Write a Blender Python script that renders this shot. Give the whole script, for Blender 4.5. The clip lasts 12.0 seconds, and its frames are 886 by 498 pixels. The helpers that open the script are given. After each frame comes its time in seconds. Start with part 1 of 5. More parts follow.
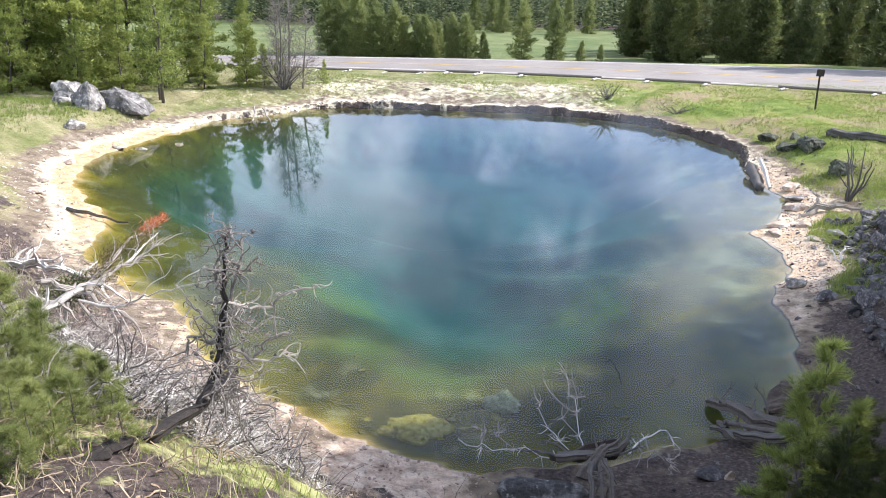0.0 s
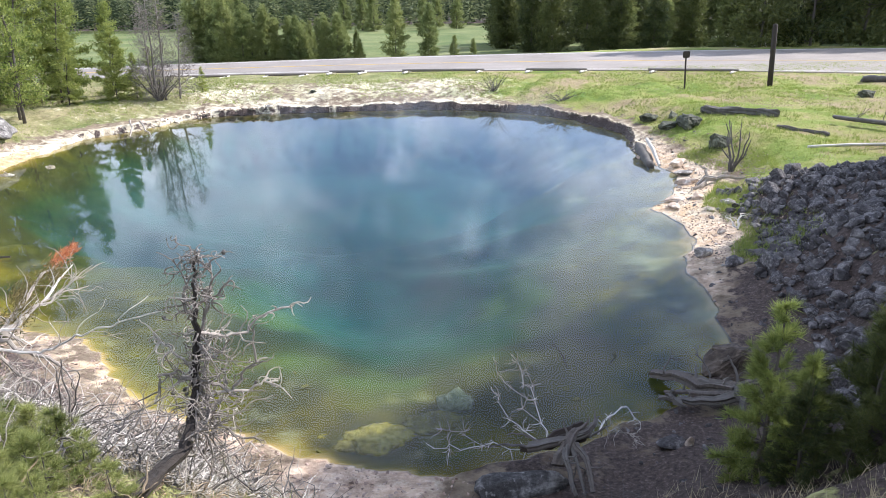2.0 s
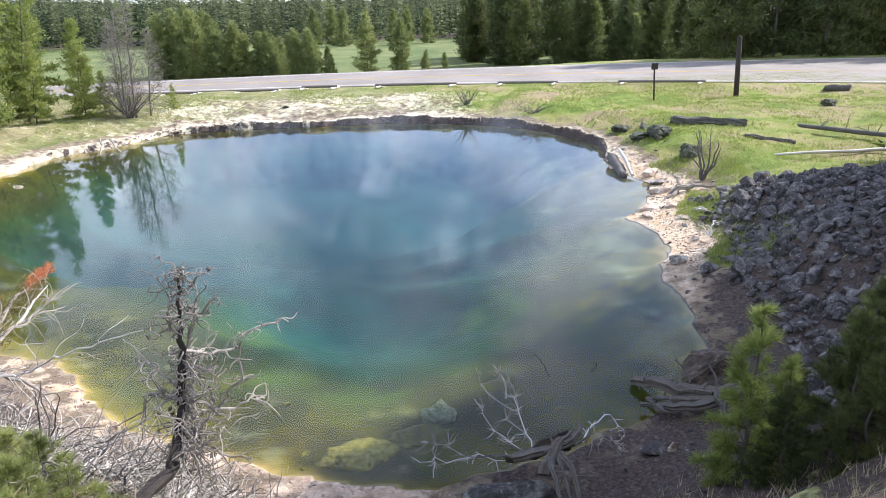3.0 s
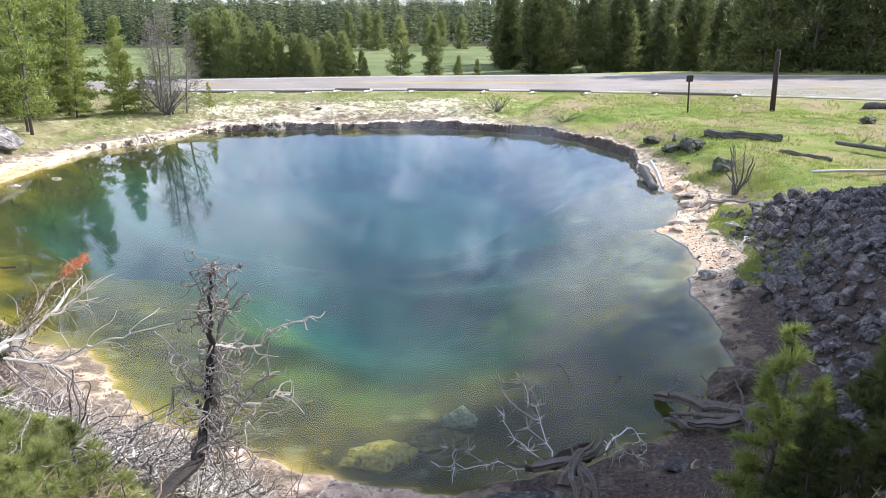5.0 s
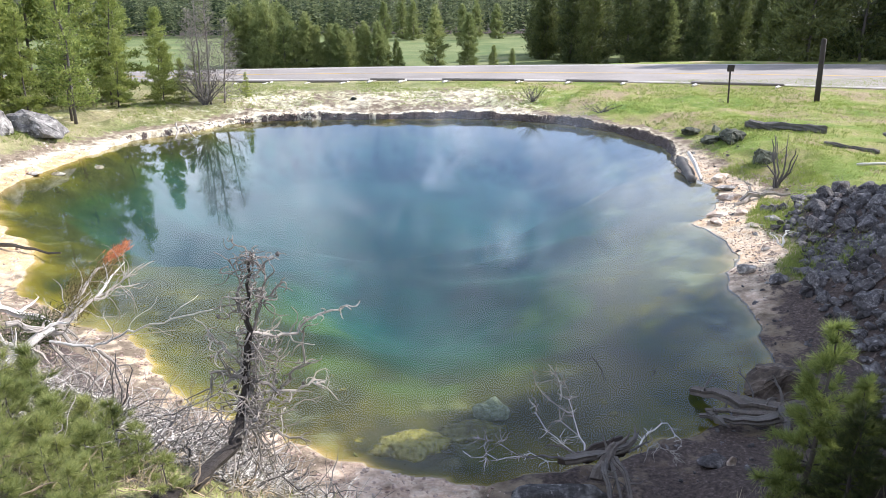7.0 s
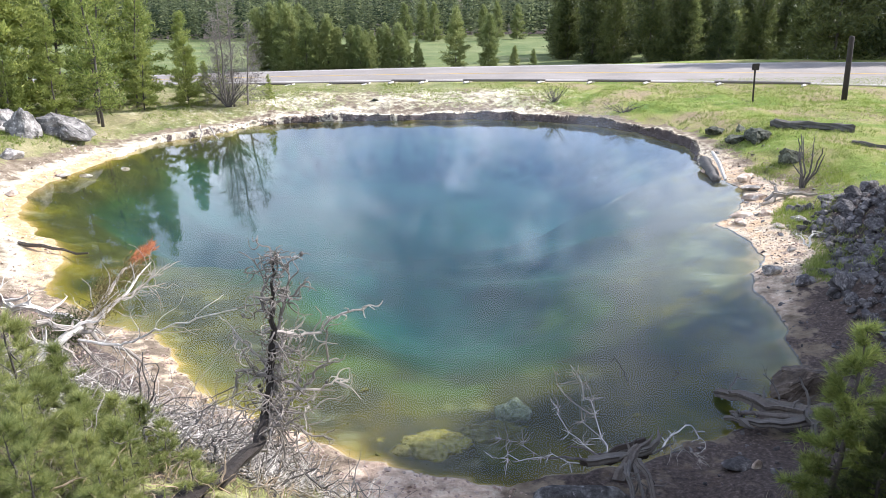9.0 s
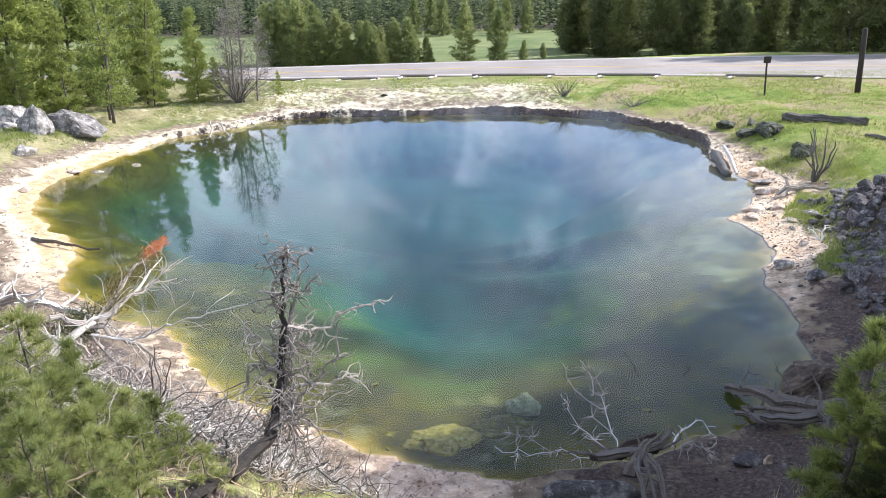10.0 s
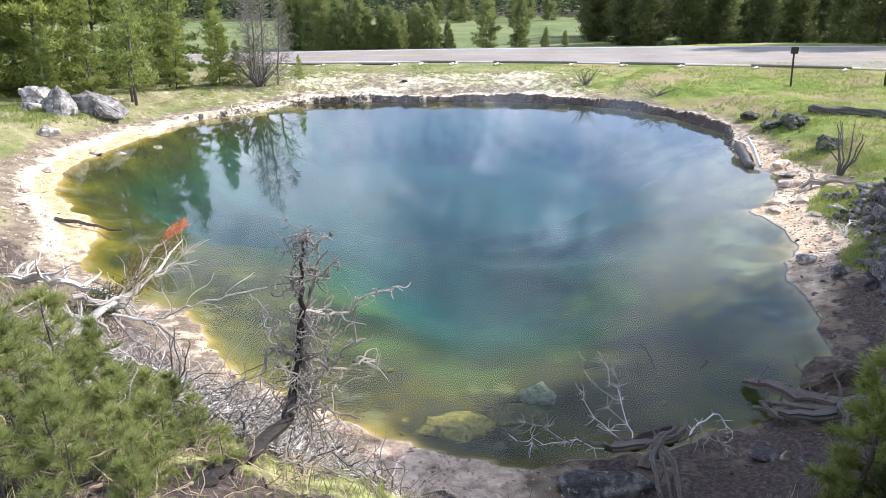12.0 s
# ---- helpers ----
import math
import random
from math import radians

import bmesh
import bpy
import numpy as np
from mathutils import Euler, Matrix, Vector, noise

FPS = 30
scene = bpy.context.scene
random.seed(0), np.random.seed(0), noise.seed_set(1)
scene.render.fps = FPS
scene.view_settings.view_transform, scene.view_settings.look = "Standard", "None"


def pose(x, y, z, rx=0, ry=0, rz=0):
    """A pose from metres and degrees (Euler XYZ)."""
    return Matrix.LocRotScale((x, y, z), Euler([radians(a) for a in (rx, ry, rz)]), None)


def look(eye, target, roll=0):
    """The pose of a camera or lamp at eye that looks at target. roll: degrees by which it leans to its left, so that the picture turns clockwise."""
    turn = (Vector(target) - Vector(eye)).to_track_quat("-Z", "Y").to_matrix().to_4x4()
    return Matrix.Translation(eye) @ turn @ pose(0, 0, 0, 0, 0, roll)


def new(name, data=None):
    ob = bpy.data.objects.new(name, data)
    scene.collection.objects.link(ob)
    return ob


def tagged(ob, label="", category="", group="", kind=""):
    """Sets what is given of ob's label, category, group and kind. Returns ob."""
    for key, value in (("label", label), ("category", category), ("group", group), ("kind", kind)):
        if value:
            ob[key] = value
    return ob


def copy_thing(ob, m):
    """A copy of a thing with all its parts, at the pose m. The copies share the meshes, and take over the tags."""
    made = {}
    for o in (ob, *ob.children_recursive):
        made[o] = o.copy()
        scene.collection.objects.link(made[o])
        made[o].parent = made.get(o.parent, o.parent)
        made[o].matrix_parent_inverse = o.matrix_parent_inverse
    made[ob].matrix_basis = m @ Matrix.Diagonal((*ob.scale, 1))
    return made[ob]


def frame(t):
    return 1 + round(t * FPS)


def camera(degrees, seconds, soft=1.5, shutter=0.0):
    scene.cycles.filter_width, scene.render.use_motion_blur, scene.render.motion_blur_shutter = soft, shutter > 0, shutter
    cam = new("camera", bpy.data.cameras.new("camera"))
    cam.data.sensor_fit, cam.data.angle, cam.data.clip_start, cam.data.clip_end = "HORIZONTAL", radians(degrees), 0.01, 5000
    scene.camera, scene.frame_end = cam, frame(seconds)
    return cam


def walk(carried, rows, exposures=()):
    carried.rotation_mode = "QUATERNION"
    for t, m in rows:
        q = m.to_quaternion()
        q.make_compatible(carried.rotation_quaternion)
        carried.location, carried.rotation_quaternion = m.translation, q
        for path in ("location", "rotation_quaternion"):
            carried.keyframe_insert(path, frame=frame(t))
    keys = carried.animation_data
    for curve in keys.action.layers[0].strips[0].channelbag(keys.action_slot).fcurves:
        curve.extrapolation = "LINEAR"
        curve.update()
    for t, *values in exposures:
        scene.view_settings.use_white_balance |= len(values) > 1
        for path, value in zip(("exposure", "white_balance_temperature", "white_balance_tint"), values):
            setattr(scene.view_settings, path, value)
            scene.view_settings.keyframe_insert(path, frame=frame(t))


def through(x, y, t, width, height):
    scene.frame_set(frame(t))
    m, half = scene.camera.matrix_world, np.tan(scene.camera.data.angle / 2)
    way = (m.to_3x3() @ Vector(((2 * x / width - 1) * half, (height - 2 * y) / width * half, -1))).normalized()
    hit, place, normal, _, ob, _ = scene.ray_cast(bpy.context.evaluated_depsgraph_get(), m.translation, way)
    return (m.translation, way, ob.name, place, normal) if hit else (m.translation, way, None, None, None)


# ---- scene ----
cam = camera(66.3, 12.0, soft=0.8)
PATH = [
    (0, (0.511, -0.029, 3.474), (0.334, 1.838, 2.781), 1.2),
    (0.2, (0.47, -0.023, 3.466), (0.288, 1.843, 2.769), 1.3),
    (0.5, (0.408, -0.013, 3.453), (0.17, 1.845, 2.753), 1.1),
    (0.7, (0.332, -0.019, 3.449), (0.069, 1.835, 2.747), 0.6),
    (1, (0.218, -0.029, 3.444), (-0.032, 1.822, 2.728), -2.3),
    (1.3, (0.155, 0.026, 3.448), (0.038, 1.884, 2.717), -1.3),
    (1.5, (0.113, 0.062, 3.451), (0.056, 1.924, 2.724), -1.1),
    (1.7, (0.087, 0.07, 3.45), (0.124, 1.937, 2.736), -0.4),
    (2, (0.048, 0.081, 3.448), (0.195, 1.95, 2.751), -0.9),
    (2.2, (0.036, 0.077, 3.449), (0.228, 1.943, 2.755), -0.8),
    (2.5, (0.017, 0.072, 3.45), (0.243, 1.938, 2.767), -1.4),
    (4.5, (-0.019, 0.063, 3.45), (0.16, 1.951, 2.815), -0.0),
    (5, (-0.019, 0.057, 3.453), (0.129, 1.944, 2.807), 0.1),
    (5.5, (-0.025, 0.054, 3.454), (0.089, 1.942, 2.802), -0.0),
    (6, (-0.03, 0.06, 3.452), (0.059, 1.948, 2.797), -0.0),
    (6.5, (-0.031, 0.064, 3.451), (0.037, 1.95, 2.788), 0.2),
    (7, (-0.033, 0.064, 3.451), (0.019, 1.947, 2.779), -0.2),
    (9, (-0.041, 0.055, 3.45), (-0.05, 1.94, 2.781), -0.8),
    (9.5, (-0.042, 0.056, 3.451), (-0.067, 1.938, 2.775), -1.2),
    (10, (-0.042, 0.054, 3.449), (-0.079, 1.934, 2.767), -1.2),
    (10.5, (-0.045, 0.058, 3.446), (-0.094, 1.935, 2.755), -1.3),
    (11, (-0.043, 0.06, 3.446), (-0.104, 1.933, 2.747), -1.3),
    (11.5, (-0.049, 0.062, 3.445), (-0.121, 1.932, 2.737), -0.9),
    (12, (-0.053, 0.064, 3.445), (-0.14, 1.929, 2.729), -0.6),
]
walk(cam, [(t, look(eye, target, roll)) for t, eye, target, roll in PATH],
     exposures=[(0.0, 0.87, 6060, 16.5), (12.0, 0.87, 6060, 16.5)])

# ---- world, sun, exposure ----
SUN_AZ, SUN_EL = radians(22), radians(38)          # measured from +x towards +y
sun_way = Vector((math.cos(SUN_EL) * math.cos(SUN_AZ), math.cos(SUN_EL) * math.sin(SUN_AZ), math.sin(SUN_EL)))
world = bpy.data.worlds.new("sky")
scene.world = world
world.use_nodes = True
wt = world.node_tree
sky = wt.nodes.new("ShaderNodeTexSky")
sky.sky_type, sky.sun_disc = "NISHITA", False
sky.sun_elevation, sky.sun_rotation = SUN_EL, math.pi / 2 - SUN_AZ
sky.air_density, sky.dust_density, sky.altitude = 1.0, 0.6, 2200
# thin fair-weather clouds over the whole dome
tc = wt.nodes.new("ShaderNodeTexCoord")
cl = wt.nodes.new("ShaderNodeTexNoise")
cl.inputs["Scale"].default_value, cl.inputs["Detail"].default_value, cl.inputs["Roughness"].default_value = 2.6, 6, 0.58
cr = wt.nodes.new("ShaderNodeValToRGB")
cr.color_ramp.elements[0].position, cr.color_ramp.elements[1].position = 0.43, 0.68
cmix = wt.nodes.new("ShaderNodeMix")
cmix.data_type = "RGBA"
cmix.inputs["B"].default_value = (9.6, 10.2, 11.0, 1)
wt.links.new(tc.outputs["Generated"], cl.inputs["Vector"])
wt.links.new(cl.outputs["Fac"], cr.inputs["Fac"])
wt.links.new(cr.outputs["Color"], cmix.inputs["Factor"])
wt.links.new(sky.outputs["Color"], cmix.inputs["A"])
wt.links.new(cmix.outputs["Result"], wt.nodes["Background"].inputs["Color"])
wt.nodes["Background"].inputs["Strength"].default_value = 0.145

lamp = bpy.data.lights.new("sun", "SUN")
lamp.energy, lamp.angle, lamp.color = 4.9, radians(0.5), (1.0, 0.96, 0.89)
sun = new("sun", lamp)
sun.matrix_world = look(sun_way * 60, (0, 0, 0))

# ---- materials ----


def mat(name, base, rough=0.8, metal=0.0, spec=0.3):
    m = bpy.data.materials.new(name)
    m.use_nodes = True
    b = m.node_tree.nodes["Principled BSDF"]
    b.inputs["Base Color"].default_value = (*base, 1)
    b.inputs["Roughness"].default_value, b.inputs["Metallic"].default_value = rough, metal
    b.inputs["Specular IOR Level"].default_value = spec
    return m


class Nodes:
    """Short ways to add nodes to one material."""

    def __init__(self, m):
        self.t = m.node_tree
        self.bsdf = self.t.nodes["Principled BSDF"]

    def add(self, kind, **props):
        n = self.t.nodes.new(kind)
        for k, v in props.items():
            n.inputs[k].default_value = v
        return n

    def link(self, a, b):
        self.t.links.new(a, b)

    def where(self):
        return self.add("ShaderNodeNewGeometry").outputs["Position"]

    def obj(self):
        return self.add("ShaderNodeTexCoord").outputs["Object"]

    def noise(self, vec, scale, detail=5, rough=0.55, stretch=None):
        n = self.add("ShaderNodeTexNoise", Scale=scale, Detail=detail, Roughness=rough)
        if stretch:
            mp = self.add("ShaderNodeMapping", Scale=stretch)
            self.link(vec, mp.inputs["Vector"])
            vec = mp.outputs["Vector"]
        self.link(vec, n.inputs["Vector"])
        return n.outputs["Fac"]

    def ramp(self, fac, stops):
        r = self.add("ShaderNodeValToRGB")
        e = r.color_ramp.elements
        while len(e) < len(stops):
            e.new(0.5)
        for k, (p, c) in zip(e, stops):
            k.position = p
            k.color = (*c, 1) if isinstance(c, tuple) else (c, c, c, 1)
        self.link(fac, r.inputs["Fac"])
        return r.outputs["Color"]

    def mix(self, fac, a, b, blend="MIX"):
        n = self.t.nodes.new("ShaderNodeMix")
        n.data_type, n.blend_type = "RGBA", blend
        for v, s in ((fac, n.inputs["Factor"]), (a, n.inputs["A"]), (b, n.inputs["B"])):
            if isinstance(v, tuple):
                s.default_value = (*v, 1)
            elif isinstance(v, (int, float)):
                s.default_value = v if s.type == "VALUE" else (v, v, v, 1)
            else:
                self.link(v, s)
        return n.outputs["Result"]

    def math(self, op, a, b=0.0, clamp=False):
        n = self.t.nodes.new("ShaderNodeMath")
        n.operation, n.use_clamp = op, clamp
        for v, s in ((a, n.inputs[0]), (b, n.inputs[1])):
            if isinstance(v, (int, float)):
                s.default_value = v
            else:
                self.link(v, s)
        return n.outputs[0]

    def attr(self, name):
        n = self.t.nodes.new("ShaderNodeAttribute")
        n.attribute_name = name
        s = self.t.nodes.new("ShaderNodeSeparateColor")
        self.link(n.outputs["Color"], s.inputs["Color"])
        return s.outputs["Red"], s.outputs["Green"], s.outputs["Blue"]

    def bump(self, height, strength=0.4, dist=0.02):
        n = self.add("ShaderNodeBump", Strength=strength, Distance=dist)
        self.link(height, n.inputs["Height"])
        self.link(n.outputs["Normal"], self.bsdf.inputs["Normal"])

    def color(self, c):
        self.link(c, self.bsdf.inputs["Base Color"])

    def rand(self):
        return self.add("ShaderNodeObjectInfo").outputs["Random"]

    def island(self):
        return self.add("ShaderNodeNewGeometry").outputs["Random Per Island"]


def wood_mat(name, dark, light, scale=14.0):
    """Weathered wood: grain streaks, checks and lichen-grey blotches."""
    m = mat(name, light, 0.85)
    n = Nodes(m)
    p = n.obj()
    grain = n.noise(p, scale, 6, 0.65, (1, 1, 0.25))
    blot = n.noise(p, 2.5, 3)
    c = n.mix(grain, dark, light)
    c = n.mix(n.ramp(blot, [(0.45, 0.0), (0.7, 0.6)]), c, tuple(v * 0.55 for v in light))
    v = n.math("ADD", n.math("MULTIPLY", n.island(), 0.5), 0.72)
    n.color(n.mix(1.0, c, v, "MULTIPLY"))
    n.bump(grain, 0.8, 0.012)
    return m


def leaf_mat(name, low, high, through=0.3, spec=0.35, tone=""):
    """Needles and blades: colour varies leaf by leaf and tree by tree; some light passes through."""
    m = mat(name, low, 0.55, 0, spec)
    n = Nodes(m)
    v = n.math("ADD", n.math("MULTIPLY", n.island(), 0.65), n.math("MULTIPLY", n.rand(), 0.35))
    if tone:
        v = n.math("ADD", n.math("MULTIPLY", n.island(), 0.2), n.math("MULTIPLY", n.attr(tone)[0], 0.8))
    c = n.mix(v, low, high)
    n.color(c)
    tr = n.add("ShaderNodeBsdfTranslucent")
    n.link(c, tr.inputs["Color"])
    mx = n.add("ShaderNodeMixShader", Fac=through)
    n.link(n.bsdf.outputs[0], mx.inputs[1])
    n.link(tr.outputs[0], mx.inputs[2])
    n.link(mx.outputs[0], n.t.nodes["Material Output"].inputs["Surface"])
    return m


def rock_mat(name, dark, mid, light, fine=1.0):
    m = mat(name, mid, 0.9)
    n = Nodes(m)
    p = n.obj()
    a, b = n.noise(p, 3.0 * fine, 8, 0.65), n.noise(p, 22 * fine, 6, 0.7)
    c = n.ramp(a, [(0.3, dark), (0.5, mid), (0.68, light)])
    lich = n.ramp(n.noise(p, 9 * fine, 4, 0.6), [(0.58, 0.0), (0.66, 0.7)])
    c = n.mix(lich, c, tuple(min(1, v * 1.35) for v in light))
    c = n.mix(1.0, c, n.ramp(b, [(0.3, 0.55), (0.7, 1.15)]), "MULTIPLY")
    n.color(n.mix(1.0, c, n.math("ADD", n.math("MULTIPLY", n.rand(), 0.5), 0.7), "MULTIPLY"))
    n.bump(n.math("ADD", a, n.math("MULTIPLY", b, 0.4)), 0.7, 0.04)
    return m


M_ground = mat("earth_and_sinter", (0.3, 0.25, 0.18), 0.95, 0, 0.15)
n = Nodes(M_ground)
p = n.where()
zr, zg, zb = n.attr("zone")                       # bare sinter, grass, algal crust
fine, mid_, big = n.noise(p, 28, 8, 0.7), n.noise(p, 5.5, 6, 0.6), n.noise(p, 0.9, 5, 0.6)
soil = n.ramp(mid_, [(0.3, (0.13, 0.095, 0.065)), (0.55, (0.27, 0.215, 0.15)), (0.75, (0.40, 0.34, 0.26))])
grass = n.ramp(n.noise(p, 0.55, 7, 0.68), [(0.30, (0.085, 0.14, 0.025)), (0.42, (0.17, 0.225, 0.042)), (0.52, (0.265, 0.265, 0.085)), (0.61, (0.31, 0.245, 0.14))])
py = n.add("ShaderNodeSeparateXYZ")
n.link(p, py.inputs[0])
worn = n.ramp(n.noise(p, 0.9, 7, 0.7), [(0.34, (0.13, 0.15, 0.05)), (0.48, (0.235, 0.225, 0.105)), (0.62, (0.36, 0.31, 0.18))])
grass = n.mix(n.ramp(n.math("ADD", n.math("DIVIDE", py.outputs["X"], 20.0), n.math("ADD", 0.5, n.math("MULTIPLY", n.math("SUBTRACT", big, 0.5), 0.5))), [(0.42, 0.85), (0.70, 0.0)]), grass, worn)
meadow = n.ramp(n.noise(p, 0.12, 6, 0.6), [(0.3, (0.085, 0.125, 0.04)), (0.5, (0.145, 0.175, 0.065)), (0.7, (0.22, 0.225, 0.10))])
grass = n.mix(n.ramp(n.math("DIVIDE", py.outputs["Y"], 100.0), [(0.38, 0.0), (0.46, 1.0)]), grass, meadow)
grass = n.mix(1.0, grass, n.ramp(fine, [(0.25, 0.55), (0.7, 1.3)]), "MULTIPLY")
sinter = n.ramp(mid_, [(0.25, (0.50, 0.44, 0.31)), (0.45, (0.66, 0.59, 0.42)), (0.7, (0.82, 0.76, 0.58))])
rose = n.ramp(n.noise(p, 9, 7, 0.7), [(0.3, (0.32, 0.205, 0.14)), (0.5, (0.62, 0.46, 0.34)), (0.68, (0.86, 0.73, 0.58))])
rosy = n.add("ShaderNodeAttribute")
rosy.attribute_name = "rosy"
sinter = n.mix(rosy.outputs["Fac"], sinter, rose)
sinter = n.mix(n.ramp(fine, [(0.58, 0.0), (0.72, 0.6)]), sinter, (0.26, 0.21, 0.12))
crust = n.ramp(mid_, [(0.2, (0.36, 0.225, 0.105)), (0.5, (0.56, 0.39, 0.215)), (0.75, (0.76, 0.61, 0.41))])
z2r, z2g, z2b = n.attr("zone_more")                # pool bed, moss, dark litter and far bank face
rag = n.math("MULTIPLY", n.math("SUBTRACT", mid_, 0.5), 1.1)
rag2 = n.math("MULTIPLY", n.math("SUBTRACT", n.noise(p, 2.3, 7, 0.68), 0.5), 1.5)


def edge(w):
    return n.ramp(n.math("ADD", w, n.math("ADD", rag, rag2)), [(0.40, 0.0), (0.60, 1.0)])


c = n.mix(edge(zg), soil, grass)
c = n.mix(n.ramp(n.math("ADD", zr, n.math("ADD", rag, n.math("MULTIPLY", rag2, 0.7))), [(0.22, 0.0), (0.72, 1.0)]), c, sinter)
c = n.mix(edge(zb), c, n.mix(n.math("MULTIPLY", rosy.outputs["Fac"], 0.75), crust, rose))
moss = n.ramp(mid_, [(0.3, (0.22, 0.22, 0.05)), (0.6, (0.42, 0.42, 0.17)), (0.8, (0.56, 0.52, 0.30))])
litter_and_bank = n.ramp(fine, [(0.3, (0.035, 0.027, 0.024)), (0.55, (0.105, 0.08, 0.068)), (0.75, (0.27, 0.215, 0.18))])
c = n.mix(edge(z2b), c, litter_and_bank)
c = n.mix(edge(z2g), c, moss)
# under water: sediment and mats go from ochre through olive to blue-green with depth
sx = n.add("ShaderNodeSeparateXYZ")
n.link(p, sx.inputs[0])
depth = n.math("MULTIPLY", sx.outputs["Z"], -1.0)
depth_r = n.math("ADD", depth, n.math("MULTIPLY", n.math("SUBTRACT", n.noise(p, 0.6, 6, 0.62), 0.5), 0.26))
bed = n.ramp(n.math("DIVIDE", depth_r, 1.4), [(0.0, (0.42, 0.28, 0.10)), (0.05, (0.16, 0.122, 0.008)), (0.12, (0.082, 0.075, 0.004)), (0.25, (0.040, 0.050, 0.006)), (0.40, (0.016, 0.048, 0.014)), (0.64, (0.014, 0.053, 0.034)), (1.0, (0.012, 0.051, 0.045))])
bed = n.mix(1.0, bed, n.ramp(n.noise(p, 3.2, 4, 0.6), [(0.25, 0.7), (0.7, 1.2)]), "MULTIPLY")
bed = n.mix(1.0, bed, n.ramp(n.noise(p, 0.42, 2, 0.5), [(0.34, 0.65), (0.64, 1.3)]), "MULTIPLY")
mats = n.math("MULTIPLY", n.ramp(n.noise(p, 1.15, 4, 0.6), [(0.42, 1.0), (0.58, 0.0)]), n.ramp(depth, [(0.05, 0.0), (0.14, 0.85), (0.45, 0.7), (0.7, 0.0)]))
bed = n.mix(mats, bed, (0.030, 0.032, 0.006))
green_mats = n.math("MULTIPLY", n.ramp(n.noise(p, 0.6, 2, 0.5), [(0.50, 0.0), (0.66, 0.6)]), n.math("MULTIPLY", n.ramp(depth, [(0.10, 0.0), (0.3, 1.0), (0.9, 1.0), (1.2, 0.35)]), n.ramp(n.math("DIVIDE", sx.outputs["Y"], 20.0), [(0.40, 1.0), (0.55, 0.0)])))
bed = n.mix(green_mats, bed, (0.075, 0.135, 0.022))
silt = n.math("MULTIPLY", n.ramp(n.noise(p, 1.6, 6, 0.6), [(0.58, 0.0), (0.70, 0.4)]), n.ramp(depth, [(0.12, 1.0), (0.4, 0.0)]))
bed = n.mix(silt, bed, (0.34, 0.33, 0.2))
shoal = n.math("MULTIPLY", n.ramp(n.noise(p, 0.7, 6, 0.66), [(0.50, 0.0), (0.64, 0.5)]), n.math("MULTIPLY", n.ramp(n.math("DIVIDE", sx.outputs["X"], 6.0), [(0.45, 0.0), (0.62, 1.0)]), n.ramp(depth, [(0.5, 1.0), (0.95, 0.0)])))
bed = n.mix(shoal, bed, (0.30, 0.32, 0.17))
wet = n.math("MULTIPLY", n.ramp(n.math("ADD", depth, 0.5), [(0.500, 0.0), (0.512, 1.0)]), n.ramp(z2r, [(0.01, 0.0), (0.05, 1.0)]))
n.color(n.mix(wet, c, bed))
n.bump(n.math("MULTIPLY", n.math("ADD", fine, n.math("MULTIPLY", mid_, 1.6)), n.math("SUBTRACT", 1.0, n.math("MULTIPLY", wet, 0.97))), 0.75, 0.05)

M_water = mat("spring_water", (1, 1, 1), 0.0)
n = Nodes(M_water)
tr = n.add("ShaderNodeBsdfTransparent", Color=(0.86, 0.95, 0.96, 1))
gl = n.add("ShaderNodeBsdfGlossy", Roughness=0.03)
fr = n.add("ShaderNodeFresnel", IOR=1.33)
mx = n.add("ShaderNodeMixShader")
n.link(fr.outputs[0], mx.inputs["Fac"])
haze_white = n.add("ShaderNodeBsdfDiffuse", Color=(0.52, 0.64, 0.70, 1))
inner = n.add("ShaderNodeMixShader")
# steam haze put into the water colour: whitish patches, denser towards the right shore
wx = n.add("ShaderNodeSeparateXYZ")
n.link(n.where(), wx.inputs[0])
haze_patches = n.math("MULTIPLY", n.ramp(n.noise(n.where(), 0.30, 3, 0.5), [(0.34, 0.7), (0.68, 1.0)]), n.ramp(n.math("DIVIDE", n.math("ADD", wx.outputs["X"], 6.0), 12.0), [(0.0, 0.2), (0.5, 0.15), (0.80, 1.0)]))
haze_patches = n.math("MULTIPLY", haze_patches, n.ramp(n.math("DIVIDE", wx.outputs["Y"], 20.0), [(0.30, 0.03), (0.46, 1.0)]))
n.link(n.math("ADD", n.math("MULTIPLY", haze_patches, 0.05), 0.003), inner.inputs["Fac"])
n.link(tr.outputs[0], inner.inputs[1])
n.link(haze_white.outputs[0], inner.inputs[2])
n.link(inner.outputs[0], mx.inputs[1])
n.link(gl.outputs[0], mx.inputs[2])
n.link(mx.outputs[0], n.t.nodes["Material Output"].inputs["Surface"])

